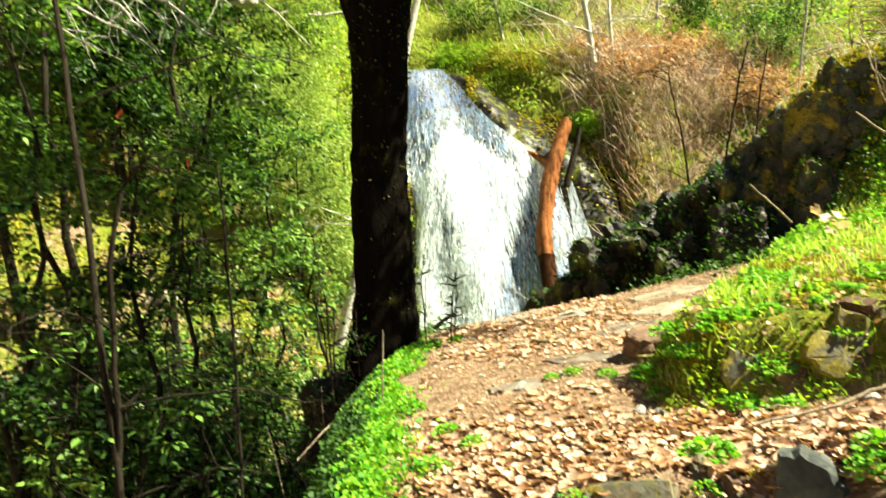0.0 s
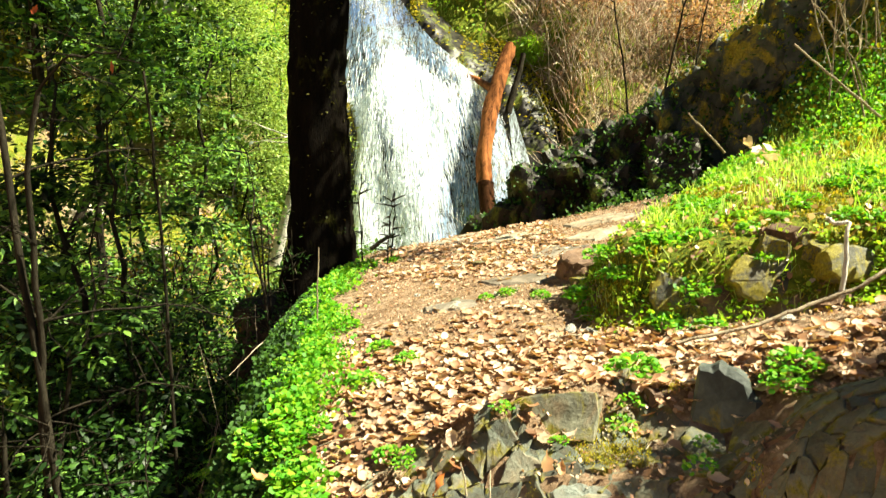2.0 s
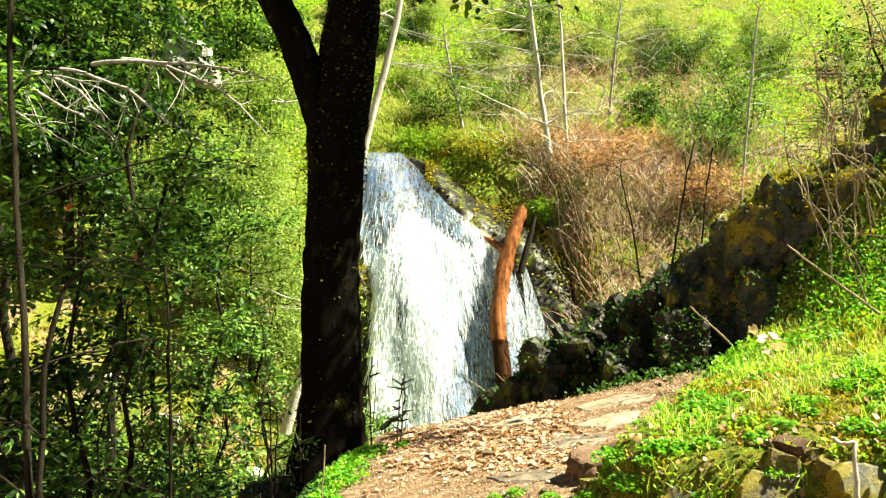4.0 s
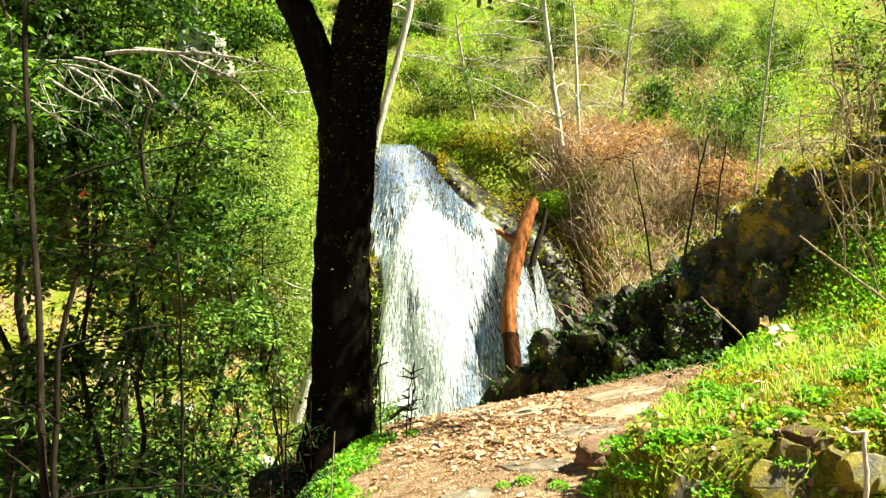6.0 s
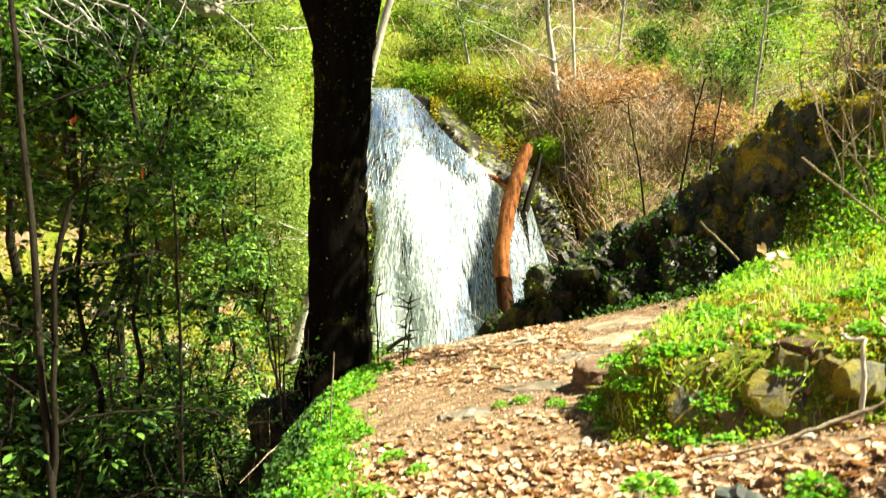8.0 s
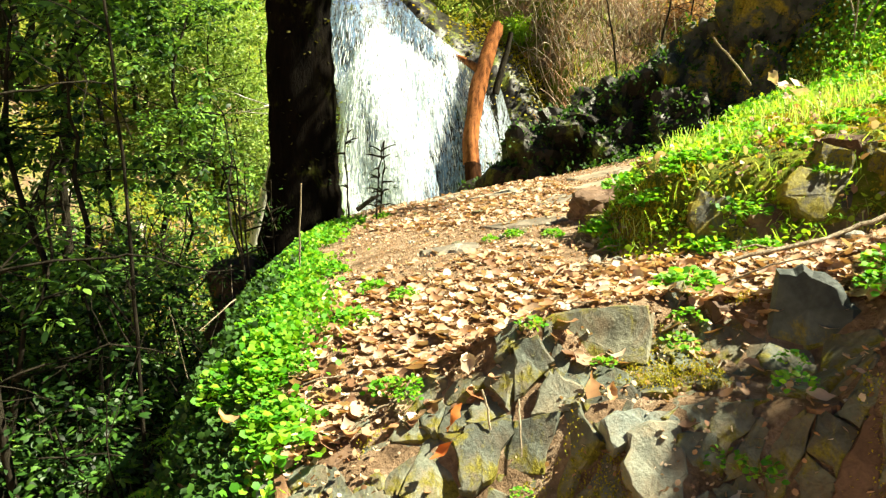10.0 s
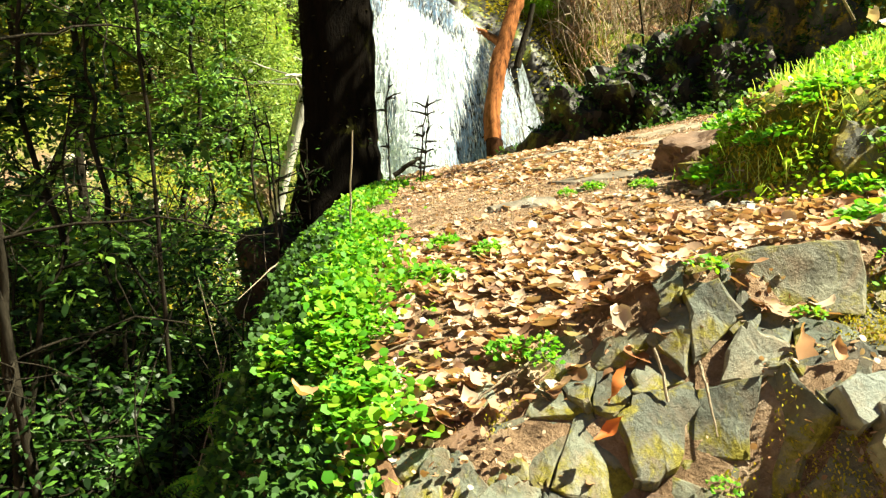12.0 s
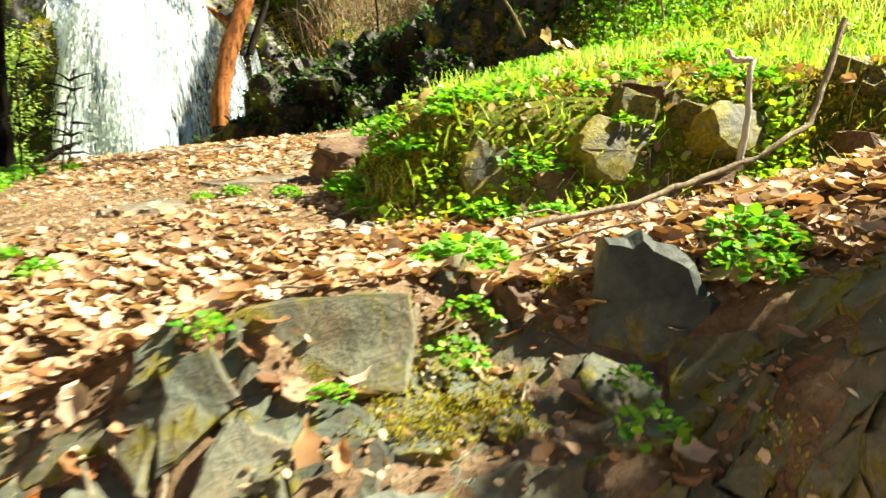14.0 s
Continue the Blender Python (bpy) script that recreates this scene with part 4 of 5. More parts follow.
def moss_on(me, n, seed, size, material=M_MOSS, least=0.25):
    """Tufts of moss on the parts of a mesh that look up."""
    rng = np.random.default_rng(seed)
    c = np.array([p.center for p in me.polygons])
    nn = np.array([p.normal for p in me.polygons])
    ok = np.nonzero(nn[:, 2] + 0.25 * waves(c[:, 0], c[:, 1] + c[:, 2], seed, 3.0 / max(0.3, np.ptp(c))) > least)[0]
    pick = rng.choice(ok, n)
    way = nn[pick] + rng.normal(size=(n, 3)) * 0.5
    pts = c[pick] + rng.normal(size=(n, 3)) * size * 0.5
    co, f = leaves(pts, way, size * rng.uniform(0.5, 1.3, n), rng, BROAD * np.array([0.5, 1, 1]))
    return leaf_mesh("moss", co, f, material)


def boulders():
    spots = [
        (2.72, 8.10, 1.00, 0.34, 0.40, 0.50, 0), (3.08, 8.00, 1.20, 0.28, 0.38, 0.58, 300), (3.45, 7.85, 1.60, 0.36, 0.40, 0.62, 1500),
        (3.78, 7.60, 1.86, 0.30, 0.42, 0.60, 2600), (4.25, 7.55, 1.95, 0.46, 0.5, 0.58, 3200), (4.9, 7.6, 2.2, 0.60, 0.6, 0.60, 3600),
        (5.6, 7.8, 2.7, 0.7, 0.7, 0.7, 3600), (6.5, 8.0, 3.4, 1.0, 0.8, 0.8, 3600), (3.35, 7.35, 1.00, 0.34, 0.30, 0.42, 400), (3.95, 7.10, 1.35, 0.36, 0.30, 0.40, 900),
    ]
    for k, (x, y, z, a, b, c, tufts) in enumerate(spots):
        me = boulder_mesh("stone", k + 1, (a, b, c), M_BOULDER, 0.42, 4, 0.74)
        ob = thing("mossy_boulder", "large dark boulder capped with yellow-green moss" if tufts > 500 else "bare dark boulder on the ridge", "boulder", (x, y, z), "boulders on the ridge")
        part("stone", me, ob)
        ob.rotation_euler = (0, 0.15 * math.sin(k * 2.1), k * 1.3)
        if tufts:
            part("moss", moss_on(me, tufts * 2, 400 + k, 0.032, M_MOSS, 0.30), ob, "yellow-green moss cap", "stuff")
        part("ivy", moss_on(me, 900, 420 + k, 0.055, M_IVY, -0.8), ob, "dark ivy and small ferns", "stuff")
    # the low broken rocks that step down to the falls
    for k, (x, y, z, a, b, c) in enumerate([(2.34, 8.15, 0.74, 0.30, 0.36, 0.46), (2.02, 8.2, 0.56, 0.34, 0.36, 0.48), (1.66, 8.25, 0.34, 0.34, 0.4, 0.50), (1.32, 8.3, 0.10, 0.36, 0.4, 0.50), (0.98, 8.4, -0.18, 0.32, 0.4, 0.5), (0.70, 8.5, -0.42, 0.3, 0.4, 0.45), (2.55, 7.55, 0.62, 0.30, 0.3, 0.36), (2.0, 7.7, 0.32, 0.34, 0.3, 0.34)]):
        # near-black stone stands in for the deep shade of the hollow
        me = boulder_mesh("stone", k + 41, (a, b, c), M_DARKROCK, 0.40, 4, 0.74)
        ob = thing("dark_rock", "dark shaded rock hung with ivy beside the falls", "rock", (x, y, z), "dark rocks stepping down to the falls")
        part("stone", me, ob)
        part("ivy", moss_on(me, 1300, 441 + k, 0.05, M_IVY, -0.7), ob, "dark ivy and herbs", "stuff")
        ob.rotation_euler = (0, -0.45, 0.7 * k)
    me = boulder_mesh("stone", 21, (0.55, 0.5, 1.3), M_BOULDER)
    ob = thing("mossy_boulder", "brown mossy rock hump at the edge of the falls", "boulder", (-2.35, 20.3, 0.2))
    part("stone", me, ob)
    part("moss", moss_on(me, 1500, 440, 0.08, M_MOSS, 0.0), ob, "yellow-green moss", "stuff")
    for k, (x, y, z, s) in enumerate([(-5.9, 16.6, 6.4, 0.55), (-5.3, 16.2, 5.9, 0.3), (-5.2, 15.6, 3.6, 0.35), (-3.4, 12.5, -1.9, 0.26), (-4.6, 12.0, -1.6, 0.22), (-1.9, 11.5, -2.2, 0.22), (-6.0, 12.6, -0.9, 0.28)]):
        thing("pale_boulder", "pale sunlit boulder on the far bank", "boulder", (x, y, max(land(x, y) + 0.1, z if k < 3 else -9)), "boulders on the far bank", data=boulder_mesh("pale_boulder", 25 + k, (s, s * 0.8, s * 0.7), M_PALESTONE, 0.3, 3, 0.7))


boulders()
root_mound()


def ridge_cover():
    front = lambda x, y: smooth_step(6.3, 7.3, y + 0.35 * (x - 2)) * smooth_step(0.2, 0.7, x - 1.0)  # noqa: E731
    scatter("ridge_ivy", "dark ivy and brambles under the boulders", "ivy", 9000, 91, (1.2, 5.6, 5.6, 8.4), (0.02, 0.045), M_IVY, BROAD, LEAF_F, (0.0, 0.12), front, 0.8)
    scatter("ridge_moss", "brown and yellow moss on the ridge", "moss", 9000, 92, (2.4, 6.5, 4.8, 8.6), (0.03, 0.07), M_MOSS, BROAD * np.array([0.6, 1, 1]), LEAF_F, (0, 0.03), patchy(93, 1.6, -0.1))
    scatter("ridge_herbs", "fresh green herbs below the boulders", "herbs", 20000, 95, (1.9, 5.0, 4.8, 7.4), (0.014, 0.036), M_HERB, BROAD, LEAF_F, (0.0, 0.10), patchy(96, 1.8, 0.15), 0.8)
    rng = np.random.default_rng(94)
    for k in range(16):
        x, y = rng.uniform(3.0, 4.4), rng.uniform(4.8, 6.4)
        a = np.array([x, y, land(x, y)])
        q = bent((0, 0, -0.05), (rng.uniform(-0.7, 0.5), rng.uniform(-0.4, 0.3), rng.uniform(0.6, 1.5)), 10, 0.1, 0.04, rng)
        bits = [tube(q, np.linspace(0.008, 0.003, 10), 5)]
        for j in range(5):
            w = q[rng.integers(3, 10)]
            bits.append(tube(bent(w, w + rng.normal(size=3) * 0.25, 6, 0.05, 0.02, rng), np.linspace(0.005, 0.002, 6), 3))
        thing("bare_stem", "bare dry brown shrub stem on the ridge", "stem", tuple(a), "bare stems on the ridge", data=mesh_np("bare_stem", *joined(bits), M_TWIG))
    shrub("oak_shrub", "evergreen shrub overhanging the ridge", "bush", (8.0, 11.5, land(8.0, 11.5)), 4, 4.2, 3.2, 4200, 0.09, M_BAY, 500, group="shrubs over the ridge", clump=0.12, shape=BAYLEAF, low=0.3)
    # out of view: this second shrub is added only to shade the step
    shrub("oak_shrub", "added unseen shrub that shades the rock step", "bush", (3.62, 1.90, land(3.62, 1.90)), 3, 2.6, 0.46, 2200, 0.08, M_BAY, 501, group="shrubs over the ridge", clump=0.10, shape=BAYLEAF, low=0.66)
    for k, (x, y, tall) in enumerate([(4.9, 9.6, 1.5), (5.6, 9.8, 1.9), (6.4, 9.6, 1.6)]):
        shrub("dry_shrub", "tangled dead shrub with curled brown leaves", "bush", (x, y, land(x, y) + 0.3), 5, tall, 1.4, 500, 0.06, M_RUST, 510 + k, M_TWIG, "dead shrubs on the ridge", clump=0.12, low=0.15, crook=0.06)


ridge_cover()


# ---- the rock step ----
def cell(seeds, k, box):
    """The part of box that lies nearest to seed k: corners in order."""
    x0, x1, y0, y1 = box
    poly = [(x0, y0), (x1, y0), (x1, y1), (x0, y1)]
    sx, sy = seeds[k]
    for j, (ox, oy) in enumerate(seeds):
        if j == k or abs(ox - sx) + abs(oy - sy) > 1.2:
            continue
        mx, my, nx, ny = (sx + ox) / 2, (sy + oy) / 2, ox - sx, oy - sy
        out = []
        for (ax, ay), (bx, by) in zip(poly, poly[1:] + poly[:1]):
            da, db = (ax - mx) * nx + (ay - my) * ny, (bx - mx) * nx + (by - my) * ny
            if da <= 0:
                out.append((ax, ay))
            if (da < 0 < db) or (db < 0 < da):
                t = da / (da - db)
                out.append((ax + t * (bx - ax), ay + t * (by - ay)))
        poly = out
        if len(poly) < 3:
            return []
    return poly


def slab_mesh(name, poly, thick, rng, material, tilt=(0, 0), gap=0.005, bevel=0.006, dome=0.0):
    """A flat, chipped stone with the outline poly about its middle."""
    p = np.array(poly)
    d = np.linalg.norm(p, axis=1)[:, None]
    p = p * np.clip(1 - gap / (d + 1e-6), 0.4, 1)
    # extra corners along the edges, a little uneven
    q = []
    for a, b in zip(p, np.roll(p, -1, axis=0)):
        q += [a, a + (b - a) * rng.uniform(0.3, 0.45) + rng.normal(size=2) * 0.006, a + (b - a) * rng.uniform(0.6, 0.75) + rng.normal(size=2) * 0.006]
    p = np.array(q)
    n = len(p)
    slope = lambda r: r[:, 0] * tilt[0] + r[:, 1] * tilt[1]  # noqa: E731
    inner = p * (1 - bevel / (np.linalg.norm(p, axis=1)[:, None] + 1e-6)) + rng.normal(size=(n, 2)) * 0.003
    mid = p * 0.5
    big = float(np.abs(p).max())
    rings = [(p * 1.02, slope(p) - thick), (p, slope(p) - bevel * 0.8), (inner, slope(inner)), (mid, slope(mid) + dome * 0.5)]
    o = Vector(rng.uniform(0, 50, 3))
    lump = lambda x, y: 0.06 * big * noise.noise(Vector((x / big * 1.2, y / big * 1.2, 0)) + o) + 0.025 * big * noise.noise(Vector((x / big * 4, y / big * 4, 0)) + o)  # noqa: E731
    v = [(x, y, z + (lump(x, y) if z > -thick * 0.5 else 0)) for r, zz in rings for (x, y), z in zip(r, zz)] + [(0, 0, dome + lump(0, 0))]
    f = [(k * n + i, k * n + (i + 1) % n, (k + 1) * n + (i + 1) % n, (k + 1) * n + i) for k in range(3) for i in range(n)]
    f += [(3 * n + i, 3 * n + (i + 1) % n, 4 * n) for i in range(n)]
    return mesh_from(name, v, f, material)


def facing(at, normal, spin=0.0):
    """A pose at a place whose z axis is normal and whose y axis points up the slope."""
    n = Vector(normal).normalized()
    x = Vector((0, 1, 0)).cross(n) * -1 if abs(n.y) < 0.5 else n.cross(Vector((0, 0, 1))) * -1
    x = x.normalized()
    if x.x < 0:
        x = -x
    y = n.cross(x)
    return Matrix.Translation(at) @ Matrix((x, y, n)).transposed().to_4x4() @ Matrix.Rotation(spin, 4, "Z")


def outcrop():
    rng = np.random.default_rng(17)
    ob = thing("rock_step", "grey slate outcrop broken into tilted slabs", "rock outcrop", (0, 0, 0), kind="structure")

    def plate(at, normal, poly, thick, spin=0.0, material=M_SLATE):
        s = part("slab", slab_mesh("slab", poly, thick, rng, material, (0, 0), 0.0, 0.006), ob)
        s.matrix_basis = facing(tuple(np.array(at) - 0.032 * np.array(normal)), normal, spin)

    # the large slabs that can be told apart
    plate((0.343, 2.393, 0.186), (-0.22, -0.80, 0.55), [(-0.19, 0.02), (-0.02, 0.08), (0.18, 0.10), (0.18, -0.07), (0.06, -0.09), (-0.06, -0.03), (-0.15, -0.01)], 0.14)
    plate((0.187, 2.315, 0.138), (-0.22, -0.80, 0.55), [(-0.06, 0.05), (0.01, 0.08), (0.06, 0.01), (0.03, -0.03), (-0.04, -0.11)], 0.14)
    plate((0.247, 2.235, 0.074), (-0.22, -0.80, 0.55), [(-0.02, 0.07), (0.06, 0.03), (0.07, -0.03), (-0.00, -0.05), (-0.07, -0.06), (-0.04, 0.04)], 0.14, 0.0, M_PALESLATE)
    plate((0.427, 1.965, -0.010), (-0.06, -0.76, 0.65), [(-0.06, 0.10), (0.00, 0.13), (0.07, 0.13), (0.07, 0.05), (0.05, -0.06), (0.01, -0.15), (-0.03, -0.15), (-0.04, -0.06), (-0.07, 0.00)], 0.14, 0.0, M_PALESLATE)
    plate((0.416, 2.064, 0.081), (-0.12, -0.62, 0.77), [(-0.10, 0.00), (-0.01, 0.04), (0.07, 0.04), (0.09, 0.01), (0.04, 0.01), (-0.03, -0.04), (-0.07, -0.07)], 0.14, 0.0, M_PALESLATE)
    plate((-0.047, 2.422, 0.022), (-0.22, -0.80, 0.55), [(-0.05, 0.06), (0.06, 0.02), (0.09, -0.04), (-0.04, -0.05), (-0.06, -0.00)], 0.14)
    plate((0.076, 2.407, 0.061), (-0.22, -0.80, 0.55), [(-0.08, 0.05), (0.03, 0.04), (0.08, -0.05), (-0.04, -0.04)], 0.14)
    # the broken rest lies flush on the slope: plan y is stretched to run along the steep front
    taken = [(o.matrix_basis.translation, max(v.co.xy.length for v in o.data.vertices) * 0.38) for o in ob.children]
    to_y = lambda s: s if s > 2.1 else 2.1 - (2.1 - s) / 1.75  # noqa: E731
    seeds, tries = [], 0
    while len(seeds) < 620 and tries < 16000:
        tries += 1
        x, s = rng.uniform(-0.8, 1.9), rng.uniform(0.75, 2.75)
        r = 0.034 + 0.062 * rng.uniform() ** 2.0
        if all((((x - a) + 0.35 * (s - b)) * 1.75) ** 2 + ((s - b) * 0.68) ** 2 > r * r for a, b in seeds):
            seeds.append((x, s))
    box = (-0.85, 1.95, 0.7, 2.8)
    for k, (x, s) in enumerate(seeds):
        y = to_y(s)
        if y > outcrop_top(x) - 0.03 or x < -0.60 + 0.30 * (2.4 - y) or s < 0.85 or any((c.x - x) ** 2 + (c.y - y) ** 2 < r * r for c, r in taken):
            continue
        poly = cell(seeds, k, box)
        if len(poly) < 3 or rng.uniform() < 0.03:
            continue
        p = np.array([(px, to_y(py), land(px, to_y(py))) for px, py in poly])
        c = p.mean(axis=0)
        n = np.linalg.svd(p - c)[2][2]
        n = n * np.sign(n[2]) + rng.normal(size=3) * 0.10
        pose_ = facing(tuple(c + np.array([0, -0.3, 1]) * (rng.normal() * 0.008 + 0.008)), n)
        flat = [tuple((pose_.inverted() @ Vector(q)).xy) for q in p]
        o = part("slab", slab_mesh("slab", flat, 0.07, rng, M_SLATE if rng.uniform() < 0.96 else M_BROWNROCK, (0, 0), 0.002, 0.004), ob)
        o.matrix_basis = pose_
    return ob


outcrop()


def standing(label, at, poly, thick, turn, material, seed):
    ob = thing("standing_stone", label, "stone", at, "upright stones on the rock step", data=slab_mesh("standing_stone", poly, thick, np.random.default_rng(seed), material, (0, 0), 0.0, 0.020, 0.0))
    ob.rotation_euler = turn


standing("tan slate plate leaning beside fresh herbs", (0.66, 2.50, 0.19), [(-0.035, -0.10), (0.03, -0.11), (0.045, 0.06), (0.02, 0.12), (-0.03, 0.08)], 0.05, (1.2, 0.2, 0.15), M_SLATE, 2)
standing("rust-brown stone plate standing in the step", (0.775, 2.41, 0.20), [(-0.05, -0.08), (0.05, -0.08), (0.045, 0.06), (-0.045, 0.065)], 0.06, (1.3, 0.0, 0.1), M_BROWNROCK, 3)
standing("small grey slate plate standing in the step", (0.715, 2.38, 0.15), [(-0.035, -0.07), (0.035, -0.07), (0.03, 0.05), (-0.01, 0.07), (-0.03, 0.03)], 0.05, (1.2, 0.1, 0.0), M_SLATE, 4)


def upright(name, label, category, at, size, seed, material, turn=(0, 0, 0), rough=0.36, group=""):
    me = boulder_mesh(name, seed, size, material, rough, 4, 0.72)
    ob = thing(name, label, category, at, group, data=me)
    ob.rotation_euler = turn
    return ob


standing("dark broad slate standing on the rock step", (0.93, 2.30, 0.27), [(-0.115, -0.20), (0.115, -0.20), (0.125, 0.01), (0.06, 0.085), (-0.02, 0.12), (-0.085, 0.10)], 0.11, (1.38, 0.0, -0.5), M_BOULDER, 6)
upright("bank_rock", "rusty brown rock on the mossy bank", "rock", (0.97, 4.45, 0.27), (0.17, 0.14, 0.10), 36, M_BROWNROCK, (0.1, -0.25, 0.4))
def bank_face(at, wide, tall, normal, seed, material=M_BANKROCK, thick=0.13):
    """A flat, broken rock face bedded in the front of the bank."""
    g = np.random.default_rng(seed)
    n = 9
    ang = np.linspace(0, 6.28, n, endpoint=False) + g.uniform(-0.2, 0.2, n)
    sq = 1 / np.maximum(np.abs(np.cos(ang)), np.abs(np.sin(ang))) * g.uniform(0.82, 1.0, n)
    ob = thing("bank_rock", "grey slate rock face set in the mossy bank", "rock", (0, 0, 0), "rocks in the bank", data=slab_mesh("bank_rock", list(zip(wide / 2 * sq * np.cos(ang), tall / 2 * sq * np.sin(ang))), thick, g, material, (0, 0), 0.0, 0.012, 0.01))
    ob.matrix_basis = facing(tuple(np.array(at) - 0.010 * np.array(normal)), normal, g.normal() * 0.12)


bank_face((1.47, 3.17, 0.48), 0.32, 0.24, (-0.10, -0.90, 0.42), 37)
bank_face((1.10, 3.31, 0.37), 0.22, 0.26, (-0.25, -0.88, 0.40), 38)
bank_face((1.29, 3.22, 0.37), 0.18, 0.16, (-0.05, -0.9, 0.45), 39, M_BROWNROCK)
bank_face((0.88, 3.72, 0.16), 0.24, 0.20, (-0.80, -0.5, 0.34), 40, M_BROWNROCK)
bank_face((0.96, 3.44, 0.20), 0.16, 0.18, (-0.55, -0.78, 0.30), 41)
bank_face((1.80, 3.03, 0.58), 0.26, 0.18, (0.05, -0.90, 0.42), 42)


def bank_rocks():
    rng = np.random.default_rng(19)
    shared = [boulder_mesh("bank_stone", 80 + k, (1, 0.8, 0.75), M_BANKROCK if k % 3 else M_BROWNROCK, 0.3, 2, 0.6) for k in range(6)]
    for k in range(20):
        x = rng.uniform(0.82, 2.6)
        y = 3.22 - 0.42 * (x - 1.15) + rng.uniform(0.0, 0.35) if x > 0.95 else rng.uniform(3.4, 4.8)
        s = rng.uniform(0.03, 0.09)
        ob = thing("bank_stone", "small slate stone bedded in the bank", "stone", (x, y, land(x, y) - s * 0.1), "stones in the bank", data=shared[k % 6])
        ob.scale, ob.rotation_euler = (s, s, s), (rng.normal() * 0.3, rng.normal() * 0.3, rng.uniform(0, 6.28))


bank_rocks()


def path_stones():
    rng = np.random.default_rng(23)
    shared = [boulder_mesh("stone", 60 + k, (1, 0.75, 0.4), M_PALESTONE if k < 3 else M_SLATE, 0.25, 2) for k in range(7)]
    fixed = [(0.24, 3.33, 0.045), (0.75, 3.38, 0.04), (0.12, 4.32, 0.06), (0.45, 4.45, 0.05), (0.62, 2.95, 0.03), (1.5, 3.0, 0.05), (0.35, 5.4, 0.06)]
    for k in range(70):
        if k < len(fixed):
            x, y, s = fixed[k]
        else:
            x, y, s = rng.uniform(-0.15, 1.0), rng.uniform(2.7, 7.2), 0.012 + 0.03 * rng.uniform() ** 2
        ob = thing("path_stone", "small pale stone on the leafy path", "stone", (x, y, land(x, y) + s * 0.15), "loose stones on the path", data=shared[(k % 3) if k < 3 else rng.integers(0, 7)])
        ob.scale = (s, s, s)
        ob.rotation_euler = (rng.normal() * 0.2, rng.normal() * 0.2, rng.uniform(0, 6.28))


path_stones()


def path_slabs():
    """Worn flat rocks that show through the soil of the path."""
    rng = np.random.default_rng(24)
    for x, y, a, b in [(0.55, 4.7, 0.30, 0.16), (0.95, 5.3, 0.34, 0.20), (1.35, 5.7, 0.30, 0.2), (1.55, 6.3, 0.4, 0.25), (0.35, 5.6, 0.32, 0.16), (0.75, 6.3, 0.4, 0.2), (0.2, 6.7, 0.3, 0.2), (1.7, 5.4, 0.2, 0.12), (0.1, 4.35, 0.22, 0.10), (1.15, 4.95, 0.16, 0.1)]:
        n = 9
        ang = np.linspace(0, 6.28, n, endpoint=False) + rng.uniform(-0.2, 0.2, n)
        r = rng.uniform(0.75, 1.1, n)
        ob = thing("path_slab", "flat worn grey-brown rock in the path", "rock", (0, 0, 0), "flat rocks in the path", data=slab_mesh("path_slab", list(zip(a * r * np.cos(ang), b * r * np.sin(ang))), 0.06, rng, M_PATHROCK, (0, 0), 0.0, 0.02, 0.012))
        e = 0.12
        ob.matrix_basis = facing((x, y, land(x, y) + 0.012), (-(land(x + e, y) - land(x - e, y)) / (2 * e), -(land(x, y + e) - land(x, y - e)) / (2 * e), 1.0), rng.normal() * 0.3)


M_PATHROCK = rock_material("worn_path_rock", (0.14, 0.12, 0.095), (0.46, 0.41, 0.34), scale=4.0, moss_at=0.66)
path_slabs()


# ---- leaf litter ----
def dry_leaf(name, seed):
    """A curled dry leaf one unit long, with a raised rib."""
    rng = np.random.default_rng(seed)
    n = 6
    curl, twist = rng.uniform(0.05, 0.7), rng.normal() * 0.6
    v, f = [], []
    for i in range(n):
        t = i / (n - 1)
        w = 0.30 * math.sin(math.pi * min(1, 0.06 + t * 0.94) ** 0.85) + 0.01 + (0.05 if i % 2 else -0.02) * (0 < i < n - 1)
        z = curl * (t - 0.5) ** 2
        a = twist * (t - 0.5)
        for s in (-1, 0, 1):
            v.append((s * w * math.cos(a), t - 0.5, z + abs(s) * w * curl * 0.8 + s * w * math.sin(a)))
    for i in range(n - 1):
        for j in range(2):
            k = i * 3 + j
            f.append((k, k + 1, k + 4, k + 3))
    return np.array(v), np.array(f)


